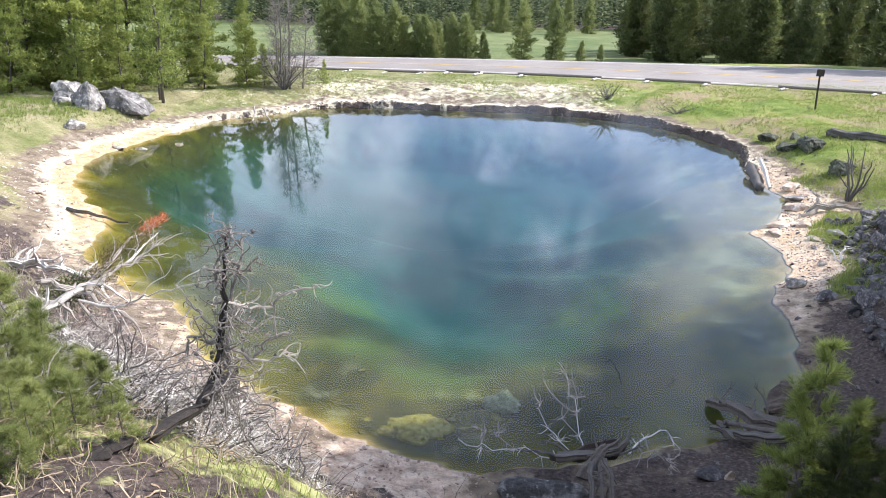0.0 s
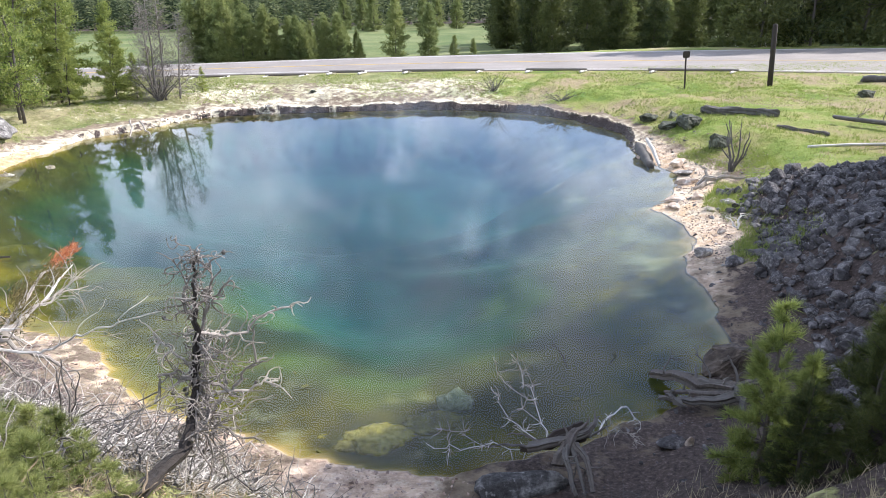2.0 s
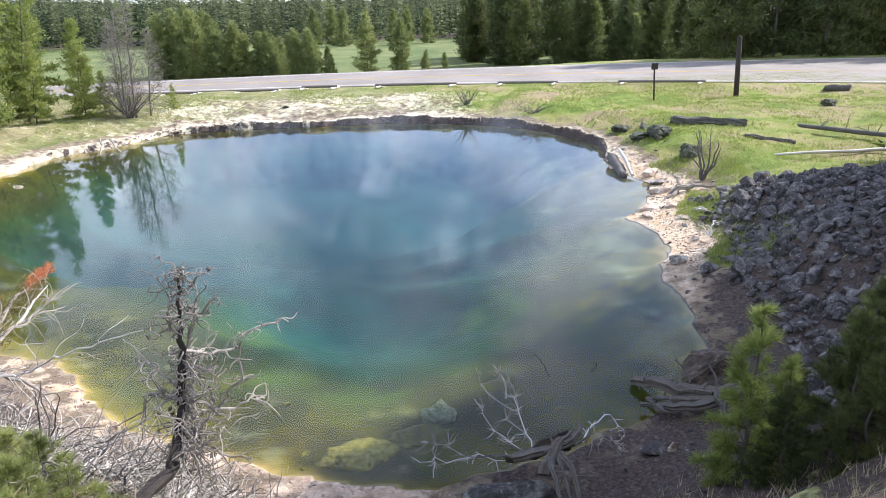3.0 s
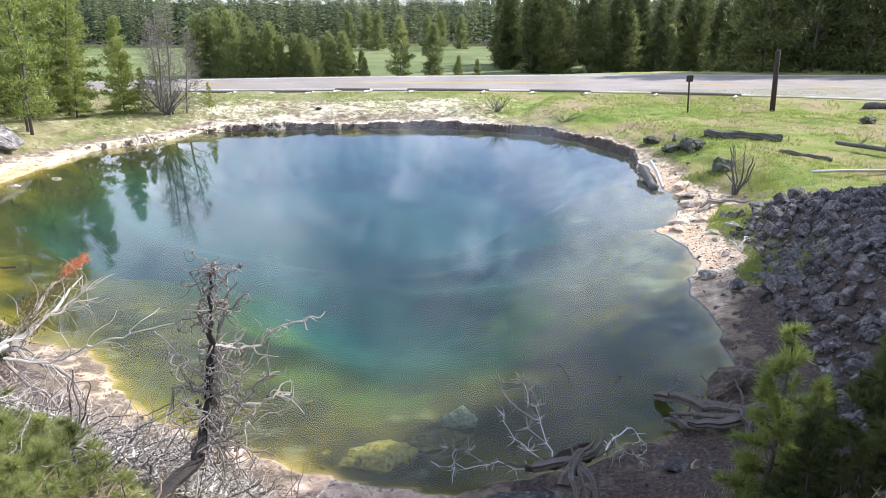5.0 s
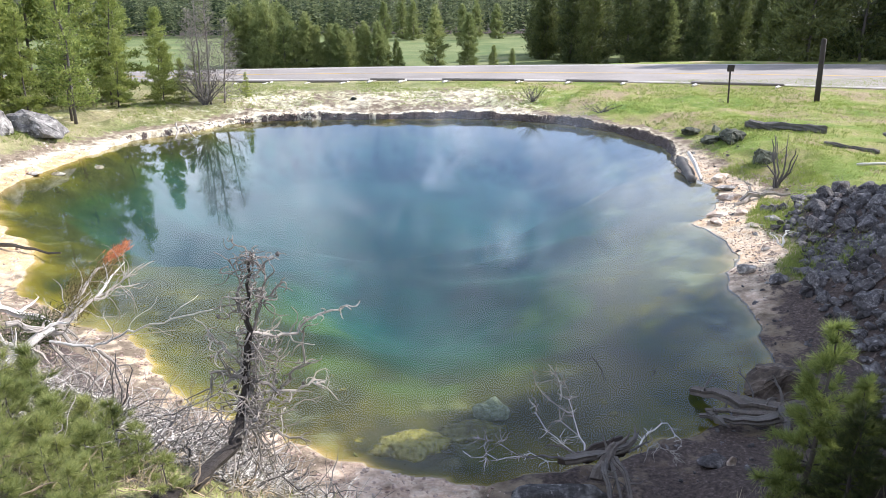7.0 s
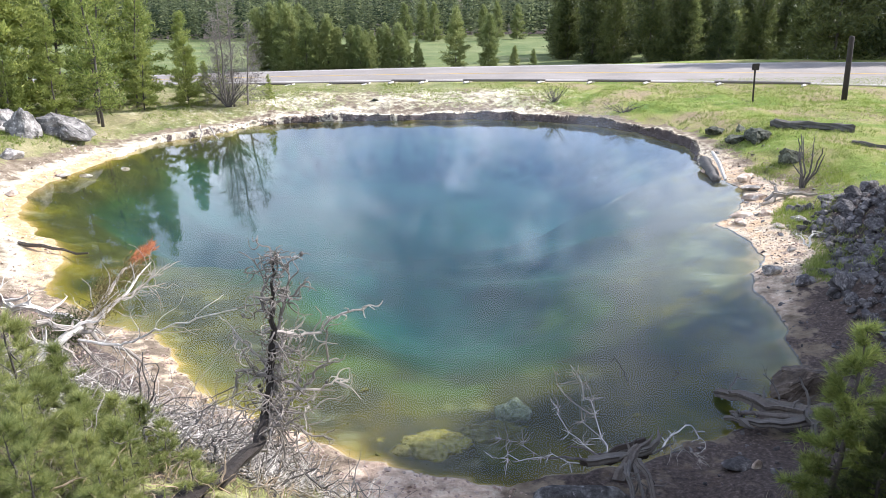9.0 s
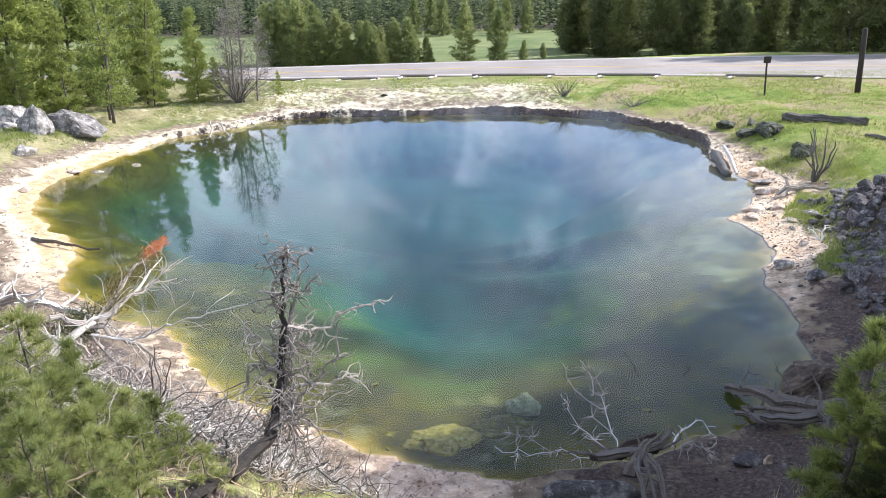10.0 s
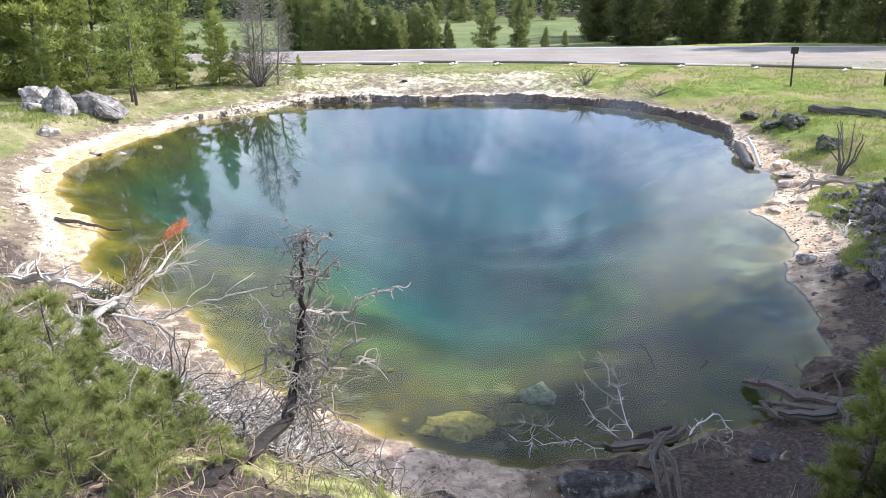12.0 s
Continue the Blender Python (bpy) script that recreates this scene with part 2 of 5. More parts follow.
M_road = mat("asphalt", (0.2, 0.19, 0.18), 0.9)
n = Nodes(M_road)
p = n.where()
c = n.ramp(n.noise(p, 0.5, 5, 0.6), [(0.3, (0.205, 0.18, 0.152)), (0.7, (0.285, 0.252, 0.218))])
n.color(n.mix(1.0, c, n.ramp(n.noise(p, 60, 3), [(0.3, 0.8), (0.7, 1.15)]), "MULTIPLY"))
n.bump(n.noise(p, 90, 3), 0.3, 0.01)
M_white_line = mat("white_road_paint", (0.58, 0.56, 0.50), 0.7)
M_yellow_line = mat("yellow_road_paint", (0.55, 0.36, 0.05), 0.7)
for m in (M_white_line, M_yellow_line):
    n = Nodes(m)
    base = tuple(n.bsdf.inputs["Base Color"].default_value)[:3]
    n.color(n.mix(n.ramp(n.noise(n.where(), 14, 6, 0.7), [(0.5, 0.0), (0.7, 0.7)]), base, (0.22, 0.21, 0.2)))

M_needle = leaf_mat("pine_needles", (0.085, 0.14, 0.028), (0.46, 0.49, 0.135), 0.5)
M_needle_meadow = leaf_mat("olive_green_pine_needles", (0.085, 0.125, 0.04), (0.38, 0.40, 0.145), 0.5)
# darker copy of the needles: shade of wood and bank put into the colour
M_needle_dark = leaf_mat("shade_coloured_pine_needles", (0.022, 0.040, 0.014), (0.165, 0.18, 0.052), 0.4)
M_needle_near = leaf_mat("fresh_pine_needles", (0.055, 0.10, 0.018), (0.52, 0.53, 0.19), 0.5)
M_needle_mid = leaf_mat("deep_green_pine_needles", (0.07, 0.12, 0.022), (0.44, 0.48, 0.14), 0.5)
M_needle_far = leaf_mat("distant_pine_needles", (0.022, 0.040, 0.022), (0.26, 0.285, 0.135), 0.3, 0.05, "tone")
M_needle_red = leaf_mat("rust_red_dead_needles", (0.30, 0.06, 0.03), (0.46, 0.18, 0.06))
M_needle_brown = leaf_mat("olive_brown_withered_needles", (0.06, 0.055, 0.02), (0.26, 0.20, 0.07))
M_grass = leaf_mat("grass_blades", (0.11, 0.18, 0.03), (0.36, 0.40, 0.10), 0.4)
M_straw = leaf_mat("dry_straw", (0.34, 0.28, 0.16), (0.55, 0.48, 0.33), 0.2)
M_bark = wood_mat("pine_bark", (0.045, 0.038, 0.032), (0.16, 0.138, 0.118))
M_grey_wood = wood_mat("silver_grey_dead_wood", (0.19, 0.163, 0.135), (0.50, 0.45, 0.385))
M_snag_wood = wood_mat("weathered_grey_brown_dead_wood", (0.075, 0.064, 0.055), (0.34, 0.30, 0.26), 34.0)
M_snag_bark = wood_mat("dark_flaking_bark", (0.008, 0.007, 0.006), (0.055, 0.044, 0.036), 40.0)
M_straw_twig = wood_mat("dry_reddish_straw", (0.22, 0.14, 0.08), (0.50, 0.40, 0.27))
M_white_wood = wood_mat("bleached_white_wood", (0.46, 0.42, 0.36), (0.78, 0.74, 0.67))
M_dark_wood = wood_mat("dark_weathered_wood", (0.045, 0.041, 0.037), (0.19, 0.172, 0.152))
M_post = wood_mat("dark_brown_post_wood", (0.025, 0.02, 0.016), (0.07, 0.055, 0.045))
M_rock = rock_mat("grey_lichened_rock", (0.055, 0.05, 0.045), (0.27, 0.25, 0.225), (0.58, 0.54, 0.48), 1.6)
M_talus = rock_mat("dark_volcanic_rock", (0.04, 0.036, 0.036), (0.12, 0.11, 0.108), (0.34, 0.315, 0.30), 1.8)
M_pale_rock = rock_mat("pale_sinter_rock", (0.33, 0.23, 0.16), (0.60, 0.48, 0.37), (0.78, 0.70, 0.60))
M_gravel = rock_mat("pinkish_brown_gravel", (0.26, 0.17, 0.13), (0.52, 0.38, 0.30), (0.74, 0.61, 0.51))
M_slab = rock_mat("dark_lichened_slab", (0.04, 0.038, 0.036), (0.12, 0.115, 0.11), (0.42, 0.41, 0.39), 2.2)
M_earth = rock_mat("dark_brown_earth", (0.04, 0.03, 0.025), (0.11, 0.085, 0.065), (0.20, 0.16, 0.125))
M_ledge = rock_mat("grey_brown_sinter_ledge", (0.12, 0.10, 0.075), (0.25, 0.215, 0.165), (0.48, 0.43, 0.34))
M_mossy = rock_mat("mossy_grey_green_rock", (0.03, 0.032, 0.024), (0.095, 0.10, 0.065), (0.21, 0.215, 0.15), 2.0)
M_drift = wood_mat("grey_brown_driftwood", (0.022, 0.019, 0.016), (0.22, 0.19, 0.165), 34.0)
M_mat_rock = rock_mat("yellow_algae_covered_rock", (0.09, 0.08, 0.01), (0.28, 0.235, 0.03), (0.55, 0.47, 0.13), 9.0)
M_olive_rock = rock_mat("olive_algae_covered_rock", (0.07, 0.065, 0.012), (0.13, 0.12, 0.02), (0.24, 0.21, 0.05), 4.0)
M_mat_pale = rock_mat("pale_green_silted_rock", (0.13, 0.15, 0.07), (0.25, 0.275, 0.15), (0.42, 0.44, 0.27), 4.0)

# ---- builders ----


def part(name, data, material, parent=None, label=""):
    """One mesh object from (verts, faces) or a mesh, under a thing or a part."""
    if isinstance(data, tuple):
        me = bpy.data.meshes.new(name)
        me.from_pydata([tuple(v) for v in data[0]], [], [tuple(f) for f in data[1]])
        me.update()
    else:
        me = data
    if material and not me.materials:
        me.materials.append(material)
    ob = new(name, me)
    if parent:
        ob.parent = parent
    if label:
        ob["label"] = label
    return ob


def smooth(ob):
    ob.data.polygons.foreach_set("use_smooth", [True] * len(ob.data.polygons))
    return ob


def thing(name, at, label, category, group="", kind="", turn=0.0):
    ob = new(name)
    ob.empty_display_size = 0.2
    ob.matrix_basis = Matrix.Translation(at) @ Matrix.Rotation(turn, 4, "Z")
    return tagged(ob, label, category, group, kind)


class Soup:
    """Gathers verts and faces for one mesh."""

    def __init__(self):
        self.v, self.f = [], []

    def tube(self, pts, radii, sides=6, ragged=0.0, rng=random, groove=0.0):
        pts = [Vector(q) for q in pts]
        ridge = [1 + groove * rng.uniform(-1, 0.6) for _ in range(sides)]
        start, side = len(self.v), None
        for i, q in enumerate(pts):
            way = (pts[min(i + 1, len(pts) - 1)] - pts[max(i - 1, 0)]).normalized()
            if side is None:
                side = way.orthogonal().normalized()
            side = (side - way * side.dot(way)).normalized()
            up = way.cross(side)
            for k in range(sides):
                a = 2 * math.pi * k / sides
                r = radii[i] * ridge[k] * (1 + ragged * rng.uniform(-1, 1))
                self.v.append(q + (side * math.cos(a) + up * math.sin(a)) * r)
        for i in range(len(pts) - 1):
            for k in range(sides):
                a, b = start + i * sides + k, start + i * sides + (k + 1) % sides
                self.f.append((a, b, b + sides, a + sides))
        self.f.append(tuple(range(start + sides - 1, start - 1, -1)))
        last = start + (len(pts) - 1) * sides
        self.f.append(tuple(range(last, last + sides)))

    def data(self):
        return self.v, self.f


def wander(start, way, length, steps, bend, rng, droop=0.0):
    """A crooked line from start."""
    q, w, out = Vector(start), Vector(way).normalized(), [Vector(start)]
    for _ in range(steps):
        w = (w + Vector((rng.gauss(0, bend), rng.gauss(0, bend), rng.gauss(0, bend) - droop))).normalized()
        q = q + w * (length / steps)
        out.append(q.copy())
    return out


def taper(n_pts, a, b):
    return [a + (b - a) * i / (n_pts - 1) for i in range(n_pts)]


def rock_mesh(name, seed, size, rough=0.3, sub=3, flat=1.0, form=None):
    """An angular stone: the hull of scattered points, its faces broken up by fine relief."""
    rng = random.Random(seed)
    bm = bmesh.new()
    for q in form or ():
        bm.verts.new(q)
    for _ in range(0 if form else 15 if sub > 1 else 11):
        q = Vector((rng.gauss(0, 1), rng.gauss(0, 1), rng.gauss(0, 1))).normalized() * rng.uniform(0.82, 1.12)
        bm.verts.new(q)
    hull = bmesh.ops.convex_hull(bm, input=bm.verts[:])
    loose = [v for v in bm.verts if not v.link_faces]
    bmesh.ops.delete(bm, geom=loose, context="VERTS")
    if sub > 1:
        bmesh.ops.bevel(bm, geom=bm.edges[:], offset=0.07, segments=1, affect="EDGES")
        bmesh.ops.triangulate(bm, faces=bm.faces[:])
        for _ in range(sub - 2):
            bmesh.ops.subdivide_edges(bm, edges=bm.edges[:], cuts=1, use_grid_fill=True)
            bmesh.ops.triangulate(bm, faces=bm.faces[:])
    off = Vector((seed * 7.3, seed * 3.1, seed * 1.7))
    for v in bm.verts:
        q = v.co.copy()
        if sub > 1:
            q *= 1 + rough * (noise.noise(q * 1.6 + off) * 0.35 + noise.noise(q * 4.5 + off) * 0.22 + noise.noise(q * 11.0 + off) * 0.12)
        v.co = Vector((q.x * size[0], q.y * size[1], q.z * size[2] * flat))
    bmesh.ops.recalc_face_normals(bm, faces=bm.faces[:])
    me = bpy.data.meshes.new(name)
    bm.to_mesh(me)
    bm.free()
    return me


def lump_mesh(name, seed, size):
    """A lumpy overgrown mound."""
    bm = bmesh.new()
    bmesh.ops.create_icosphere(bm, subdivisions=5, radius=1.0)
    off = Vector((seed * 5.3, seed * 2.1, seed * 3.7))
    for v in bm.verts:
        q = v.co.copy()
        q *= 1 + 0.34 * noise.noise(q * 1.3 + off) + 0.12 * noise.noise(q * 3.5 + off) + 0.11 * noise.noise(q * 9 + off) + 0.10 * noise.noise(q * 22 + off)
        v.co = Vector((q.x * size[0], q.y * size[1], q.z * size[2]))
    me = bpy.data.meshes.new(name)
    bm.to_mesh(me)
    bm.free()
    return me


# ---- the lie of the land ----
SPRING = (-1.2, 13.0)                              # middle of the pool
REACH = [6.97, 6.89, 7.42, 8.6, 9.07, 9.59, 9.87, 9.83, 9.61, 9.5, 9.62, 9.88, 9.88, 9.26, 9.01, 8.25, 7.8, 7.59,
         7.12, 6.6, 6.08, 5.7, 5.85, 6.22, 6.33, 6.43, 7.29, 8.0, 8.85, 8.86, 8.61, 7.75, 6.91, 6.7, 6.18, 6.64]  # shore radius each 10 degrees


def ss(a, b, x):
    t = np.clip((x - a) / (b - a), 0, 1)
    return t * t * (3 - 2 * t)


def hash2(i, j, s):
    h = np.sin(i * 127.1 + j * 311.7 + s * 74.7) * 43758.5453
    return h - np.floor(h)


def vnoise(x, y, s=0.0):
    i, j = np.floor(x), np.floor(y)
    u, v = x - i, y - j
    u, v = u * u * (3 - 2 * u), v * v * (3 - 2 * v)
    return (hash2(i, j, s) * (1 - u) + hash2(i + 1, j, s) * u) * (1 - v) + (hash2(i, j + 1, s) * (1 - u) + hash2(i + 1, j + 1, s) * u) * v - 0.5


def fbm(x, y, s=0.0, octaves=4):
    return sum(vnoise(x * 2.1**k, y * 2.1**k, s + k) / 2.0**k for k in range(octaves))


def shore(x, y):
    """Distance outside the water's edge (negative in the pool) and the bearing from the middle in degrees."""
    dx, dy = x - SPRING[0], y - SPRING[1]
    a = np.degrees(np.arctan2(dy, dx)) % 360
    k = np.floor(a / 10).astype(int)
    t = a / 10 - k
    r = np.array(REACH)
    p0, p1, p2, p3 = r[(k - 1) % 36], r[k % 36], r[(k + 1) % 36], r[(k + 2) % 36]
    rad = p1 + 0.5 * t * (p2 - p0 + t * (2 * p0 - 5 * p1 + 4 * p2 - p3 + t * (3 * (p1 - p2) + p3 - p0)))
    d = np.hypot(dx, dy) - rad
    return d + (0.22 * fbm(x * 1.1, y * 1.1, 3.0) + 0.13 * fbm(x * 3.6, y * 3.6, 13.0, 3)) * ss(30, 3, np.abs(d)), a


def arc(a, lo, hi, soft=14.0):
    """1 between two bearings, fading out over soft degrees."""
    mid, half = (lo + hi) / 2, (hi - lo) / 2
    off = np.abs((a - mid + 180) % 360 - 180)
    return 1 - ss(half - soft / 2, half + soft / 2, off)


def land(x, y):
    """Height of the ground and of the pool's bed."""
    x, y = np.asarray(x, float), np.asarray(y, float)
    d, a = shore(x, y)
    far, left, near = arc(a, 22, 150), arc(a, 150, 222), arc(a, 222, 318)
    right = np.clip(1 - far - left - near, 0, 1)
    out = np.maximum(d, 0)
    rag = 1 + 0.75 * fbm(x * 1.1, y * 1.1, 9.0)
    z_far = (0.19 - 0.06 * ss(108, 130, a)) * ss(0.0, 0.03, out) * rag + 0.36 * ss(0.15, 2.6, out)
    z_left = 0.16 * ss(0, 0.9, out) + 0.48 * ss(0.5, 2.3, out)
    z_near = 0.16 * ss(0, 0.9, out) + 1.72 * ss(0.5, 3.3, out)
    z_right = 0.13 * ss(0, 0.8, out) + 0.47 * ss(0.6, 2.4, out)
    z = z_far * far + z_left * left + z_near * near + z_right * right
    talus = ss(2.6, 6.5, x - 0.28 * (y - 6)) * ss(11.5, 8.5, y) * ss(0.9, 2.8, out)
    z = z + 0.5 * talus * (1 - near * 0.7)
    z = z + 0.13 * fbm(x * 0.9, y * 0.9, 1.0) * ss(0.1, 2.5, out) * ss(60, 20, y) + 0.045 * fbm(x * 4, y * 4, 5.0) * ss(0.0, 0.8, out) * ss(45, 20, y)
    z = z + 0.018 * ss(0.0, 0.03, out)
    # the road lies on a low bank, and the meadow lies below it
    kerb = 27.9 - 0.0105 * np.maximum(np.minimum(x, 22) + 4, 0) ** 2 - 0.546 * np.maximum(x - 22, 0)
    z = z + (0.69 - z) * ss(-3.2, -0.6, y - kerb) * ss(40, 30, np.abs(x))
    verge = np.where(x < 26, 34.9 + 0.09 * x - 0.0052 * x * x, 33.7 - 0.18 * (x - 26)) + 2.2 * ss(6, 16, x)
    z = z - 3.82 * (1 - np.exp(-np.maximum(y - verge, 0) / 9))
    z = z + 16 * ss(200, 620, y) + 0.12 * np.maximum(-y - 2, 0) ** 0.9 + 10 * ss(90, 400, np.abs(x)) * ss(60, 160, y)
    ins = np.maximum(-d, 0)
    steep = arc(a, 40, 145, 60)
    bed = -(0.05 + 0.10 * ss(0, 0.5, ins) + 1.25 * ss(0.2 + 0.4 * near - 0.2 * steep, 5.2 + 1.1 * near - 1.6 * left * (1 - steep) - 2.9 * steep, ins) + 0.2 * far * ss(0, 0.4, ins))
    bed = bed + 0.035 * fbm(x * 0.8, y * 0.8, 2.0, 2) * ss(0.2, 1.5, ins) + 0.008 * fbm(x * 3, y * 3, 6.0, 2) * ss(0.1, 0.6, ins)
    bed = np.minimum(bed, -0.02)
    return np.where(d < 0, bed * ss(0, 0.10, ins), z)


def high(x, y):
    return float(land(np.array([x]), np.array([y]))[0])


def scatter(count, seed, box, keep):
    """Places on the land: arrays of x, y, z, where keep(x, y, d, bearing, chance) holds."""
    rng, got = np.random.default_rng(seed), []
    while sum(len(q) for q in got) < count:
        x, y = rng.uniform(box[0], box[1], 20000), rng.uniform(box[2], box[3], 20000)
        d, b = shore(x, y)
        ok = keep(x, y, d, b, rng.random(20000))
        got.append(np.stack([x[ok], y[ok]], 1))
    p = np.concatenate(got)[:count]
    return np.column_stack([p, land(p[:, 0], p[:, 1])])


def axis(stops):
    """Grid lines: (from, to, step) stretches one after another."""
    out = [stops[0][0]]
    for a, b, s in stops:
        k = max(1, round((b - a) / s))
        out += [a + (b - a) * (i + 1) / k for i in range(k)]
    return np.array(out)


def build_ground():
    xs = axis([(-2500, -600, 380), (-600, -120, 60), (-120, -30, 7.5), (-30, -12, 0.6), (-12, 9, 0.105), (9, 24, 0.4), (24, 60, 2.4), (60, 180, 12), (180, 600, 60), (600, 2500, 380)])
    ys = axis([(-900, -60, 84), (-60, -6, 4), (-6, 1, 0.25), (1, 24, 0.105), (24, 40, 0.4), (40, 120, 2.5), (120, 360, 12), (360, 900, 54), (900, 4200, 550)])
    gx, gy = np.meshgrid(xs, ys)
    # lines next to the water's edge are drawn onto it, so that the bank stands up cleanly
    d0, b0 = shore(gx, gy)
    want = np.where((d0 > -0.085) & (d0 <= 0), -0.004, np.where((d0 > 0) & (d0 < 0.085), 0.035, d0))
    ux, uy = gx - SPRING[0], gy - SPRING[1]
    ul = np.hypot(ux, uy) + 1e-6
    gx, gy = gx + ux / ul * (want - d0), gy + uy / ul * (want - d0)
    gz = land(gx, gy)
    nx, ny = len(xs), len(ys)
    me = bpy.data.meshes.new("ground")
    co = np.stack([gx, gy, gz], -1).reshape(-1, 3)
    i, j = np.meshgrid(np.arange(nx - 1), np.arange(ny - 1))
    a = (j * nx + i).ravel()
    quads = np.stack([a, a + 1, a + nx + 1, a + nx], 1)
    me.vertices.add(len(co))
    me.vertices.foreach_set("co", co.ravel())
    me.loops.add(quads.size)
    me.loops.foreach_set("vertex_index", quads.ravel().astype(np.int32))
    me.polygons.add(len(quads))
    me.polygons.foreach_set("loop_start", np.arange(0, quads.size, 4, dtype=np.int32))
    me.polygons.foreach_set("use_smooth", np.ones(len(quads), bool))
    me.update(calc_edges=True)
    d, b = shore(co[:, 0], co[:, 1])
    x, y = co[:, 0], co[:, 1]
    far, left, near = arc(b, 22, 150), arc(b, 150, 222), arc(b, 222, 318)
    right = np.clip(1 - far - left - near, 0, 1)
    patch = ss(56, 70, b) * ss(122, 112, b) + 0.4 * ss(110, 124, b)
    bare = far * ((1 - ss(2.4, 4.6, d)) * patch * (0.42 + 0.5 * fbm(x * 0.55, y * 1.6, 41.0)) + 0.5 * (1 - ss(0.12, 0.5, d))) + left * (1 - ss(0.35, 0.95, d)) + near * (0.22 + 0.45 * ss(-1.1, -0.5, x)) * (1 - ss(1.0, 2.2, d)) + right * (0.3 + 0.55 * ss(7.3, 9.3, y)) * (1 - ss(0.35, 1.15, d))
    grass = far * (ss(0.1, 1.2, d) * (1 - 0.5 * patch * (1 - ss(2.5, 4.5, d)))) + left * ss(0.7, 1.5, d) * 0.8 + near * 0.45 * ss(2.0, 3.2, d) + right * ss(0.6, 1.4, d)
    grass = np.where(y > 27, 0.95, grass)
    crust = left * (0.38 * (1 - ss(0.3, 1.0, d)) + 0.55 * (1 - ss(0.2, 0.6, d))) + near * 0.34 * (1 - ss(0.2, 0.8, d)) + right * (0.15 + 0.35 * ss(7.3, 9.3, y)) * (1 - ss(0.4, 1.3, d))
    moss = near * (ss(1.3, 2.0, d) * ss(3.4, 2.6, d) * 0.36 + 0.4 * np.exp(-((x + 0.75) / 0.35) ** 2 - ((y - 2.9) / 0.55) ** 2))
    litter_and_bank = near * (ss(0.4, 1.0, d) * 0.72 * ss(0.9, -0.5, x) + 0.3 * ss(0.1, 0.4, d) * ss(-0.7, -1.3, x)) + near * ss(0.2, 1.2, x) * 0.9 * ss(0.1, 0.6, d) + left * ss(1.0, 1.6, d) * ss(10.5, 9, y) * 0.8
    # the same dark colour also covers the face along the far bank
    litter_and_bank = litter_and_bank + far * ss(0.17, 0.06, np.abs(d)) * (1.75 - 1.3 * ss(104, 116, b)) * np.where((fbm(x * 0.8, y * 0.8, 21.0) > 0.3) & (b > 92), 0.3, 1.0)
    mud = ss(0.0, 0.8, x) * ss(8.2, 6.4, y) * (d > -0.02)
    bare, crust = bare * (1 - mud), crust * (1 - 0.85 * mud)
    litter_and_bank = np.maximum(litter_and_bank, mud * 0.6)
    rubble = ss(-0.3, 0.4, x - (4.25 + 0.42 * (y - 6.3))) * ss(0.4, -0.2, y - 10.9 + 0.8 * np.maximum(0, x - 6.4)) * ss(2.6, 3.2, y)
    litter_and_bank = np.maximum(litter_and_bank, rubble * 0.95)
    grass = grass * (1 - rubble)
    litter_and_bank = np.where(y > 186, 1.3, litter_and_bank * ss(5.5, 4.2, d) * (d < 20) + litter_and_bank * (y > 20) * (d >= 5.5))
    grass = np.maximum(grass, near * 0.75 * ss(3.8, 5.0, d))
    moss = moss * ss(5.0, 4.0, d)
    more = me.color_attributes.new("zone_more", "FLOAT_COLOR", "POINT")
    more.data.foreach_set("color", np.maximum(np.stack([d < 0.0, moss, litter_and_bank, np.ones_like(d)], 1), 0).astype(np.float32).ravel())
    col = me.color_attributes.new("zone", "FLOAT_COLOR", "POINT")
    col.data.foreach_set("color", np.clip(np.stack([bare, grass, crust, np.ones_like(d)], 1), 0, 1).astype(np.float32).ravel())
    rosy = near * (0.95 - 0.5 * ss(0.9, 0.3, d) * ss(-2.0, -2.6, x)) + right * (0.55 + 0.4 * fbm(x * 1.6, y * 1.6, 17.0))
    me.attributes.new("rosy", "FLOAT", "POINT").data.foreach_set("value", np.clip(rosy, 0, 1).astype(np.float32))
    return tagged(part("ground", me, M_ground), "grassy ground with pale sinter crust round a hot spring basin", "ground", kind="structure")


ground = build_ground()

# the water surface reaches a little under the banks
ring = [(SPRING[0], SPRING[1], 0.0)]
for k in range(144):
    a = math.radians(k * 2.5)
    r = 1.0
    while shore(np.array([SPRING[0] + r * math.cos(a)]), np.array([SPRING[1] + r * math.sin(a)]))[0][0] < 0.02 and r < 14:
        r += 0.05
    ring.append((SPRING[0] + r * math.cos(a), SPRING[1] + r * math.sin(a), 0.0))
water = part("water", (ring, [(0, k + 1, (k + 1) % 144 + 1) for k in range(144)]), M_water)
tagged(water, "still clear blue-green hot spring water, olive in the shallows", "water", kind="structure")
water.visible_shadow = False

# ---- steam ----
M_steam = bpy.data.materials.new("thin_white_steam")
M_steam.use_nodes = True
st = M_steam.node_tree
st.nodes.remove(st.nodes["Principled BSDF"])
veil = st.nodes.new("ShaderNodeAttribute")
veil.attribute_name = "veil"
pos = st.nodes.new("ShaderNodeNewGeometry")
mp = st.nodes.new("ShaderNodeMapping")
mp.inputs["Scale"].default_value = (1.3, 1.3, 0.6)
wisp = st.nodes.new("ShaderNodeTexNoise")
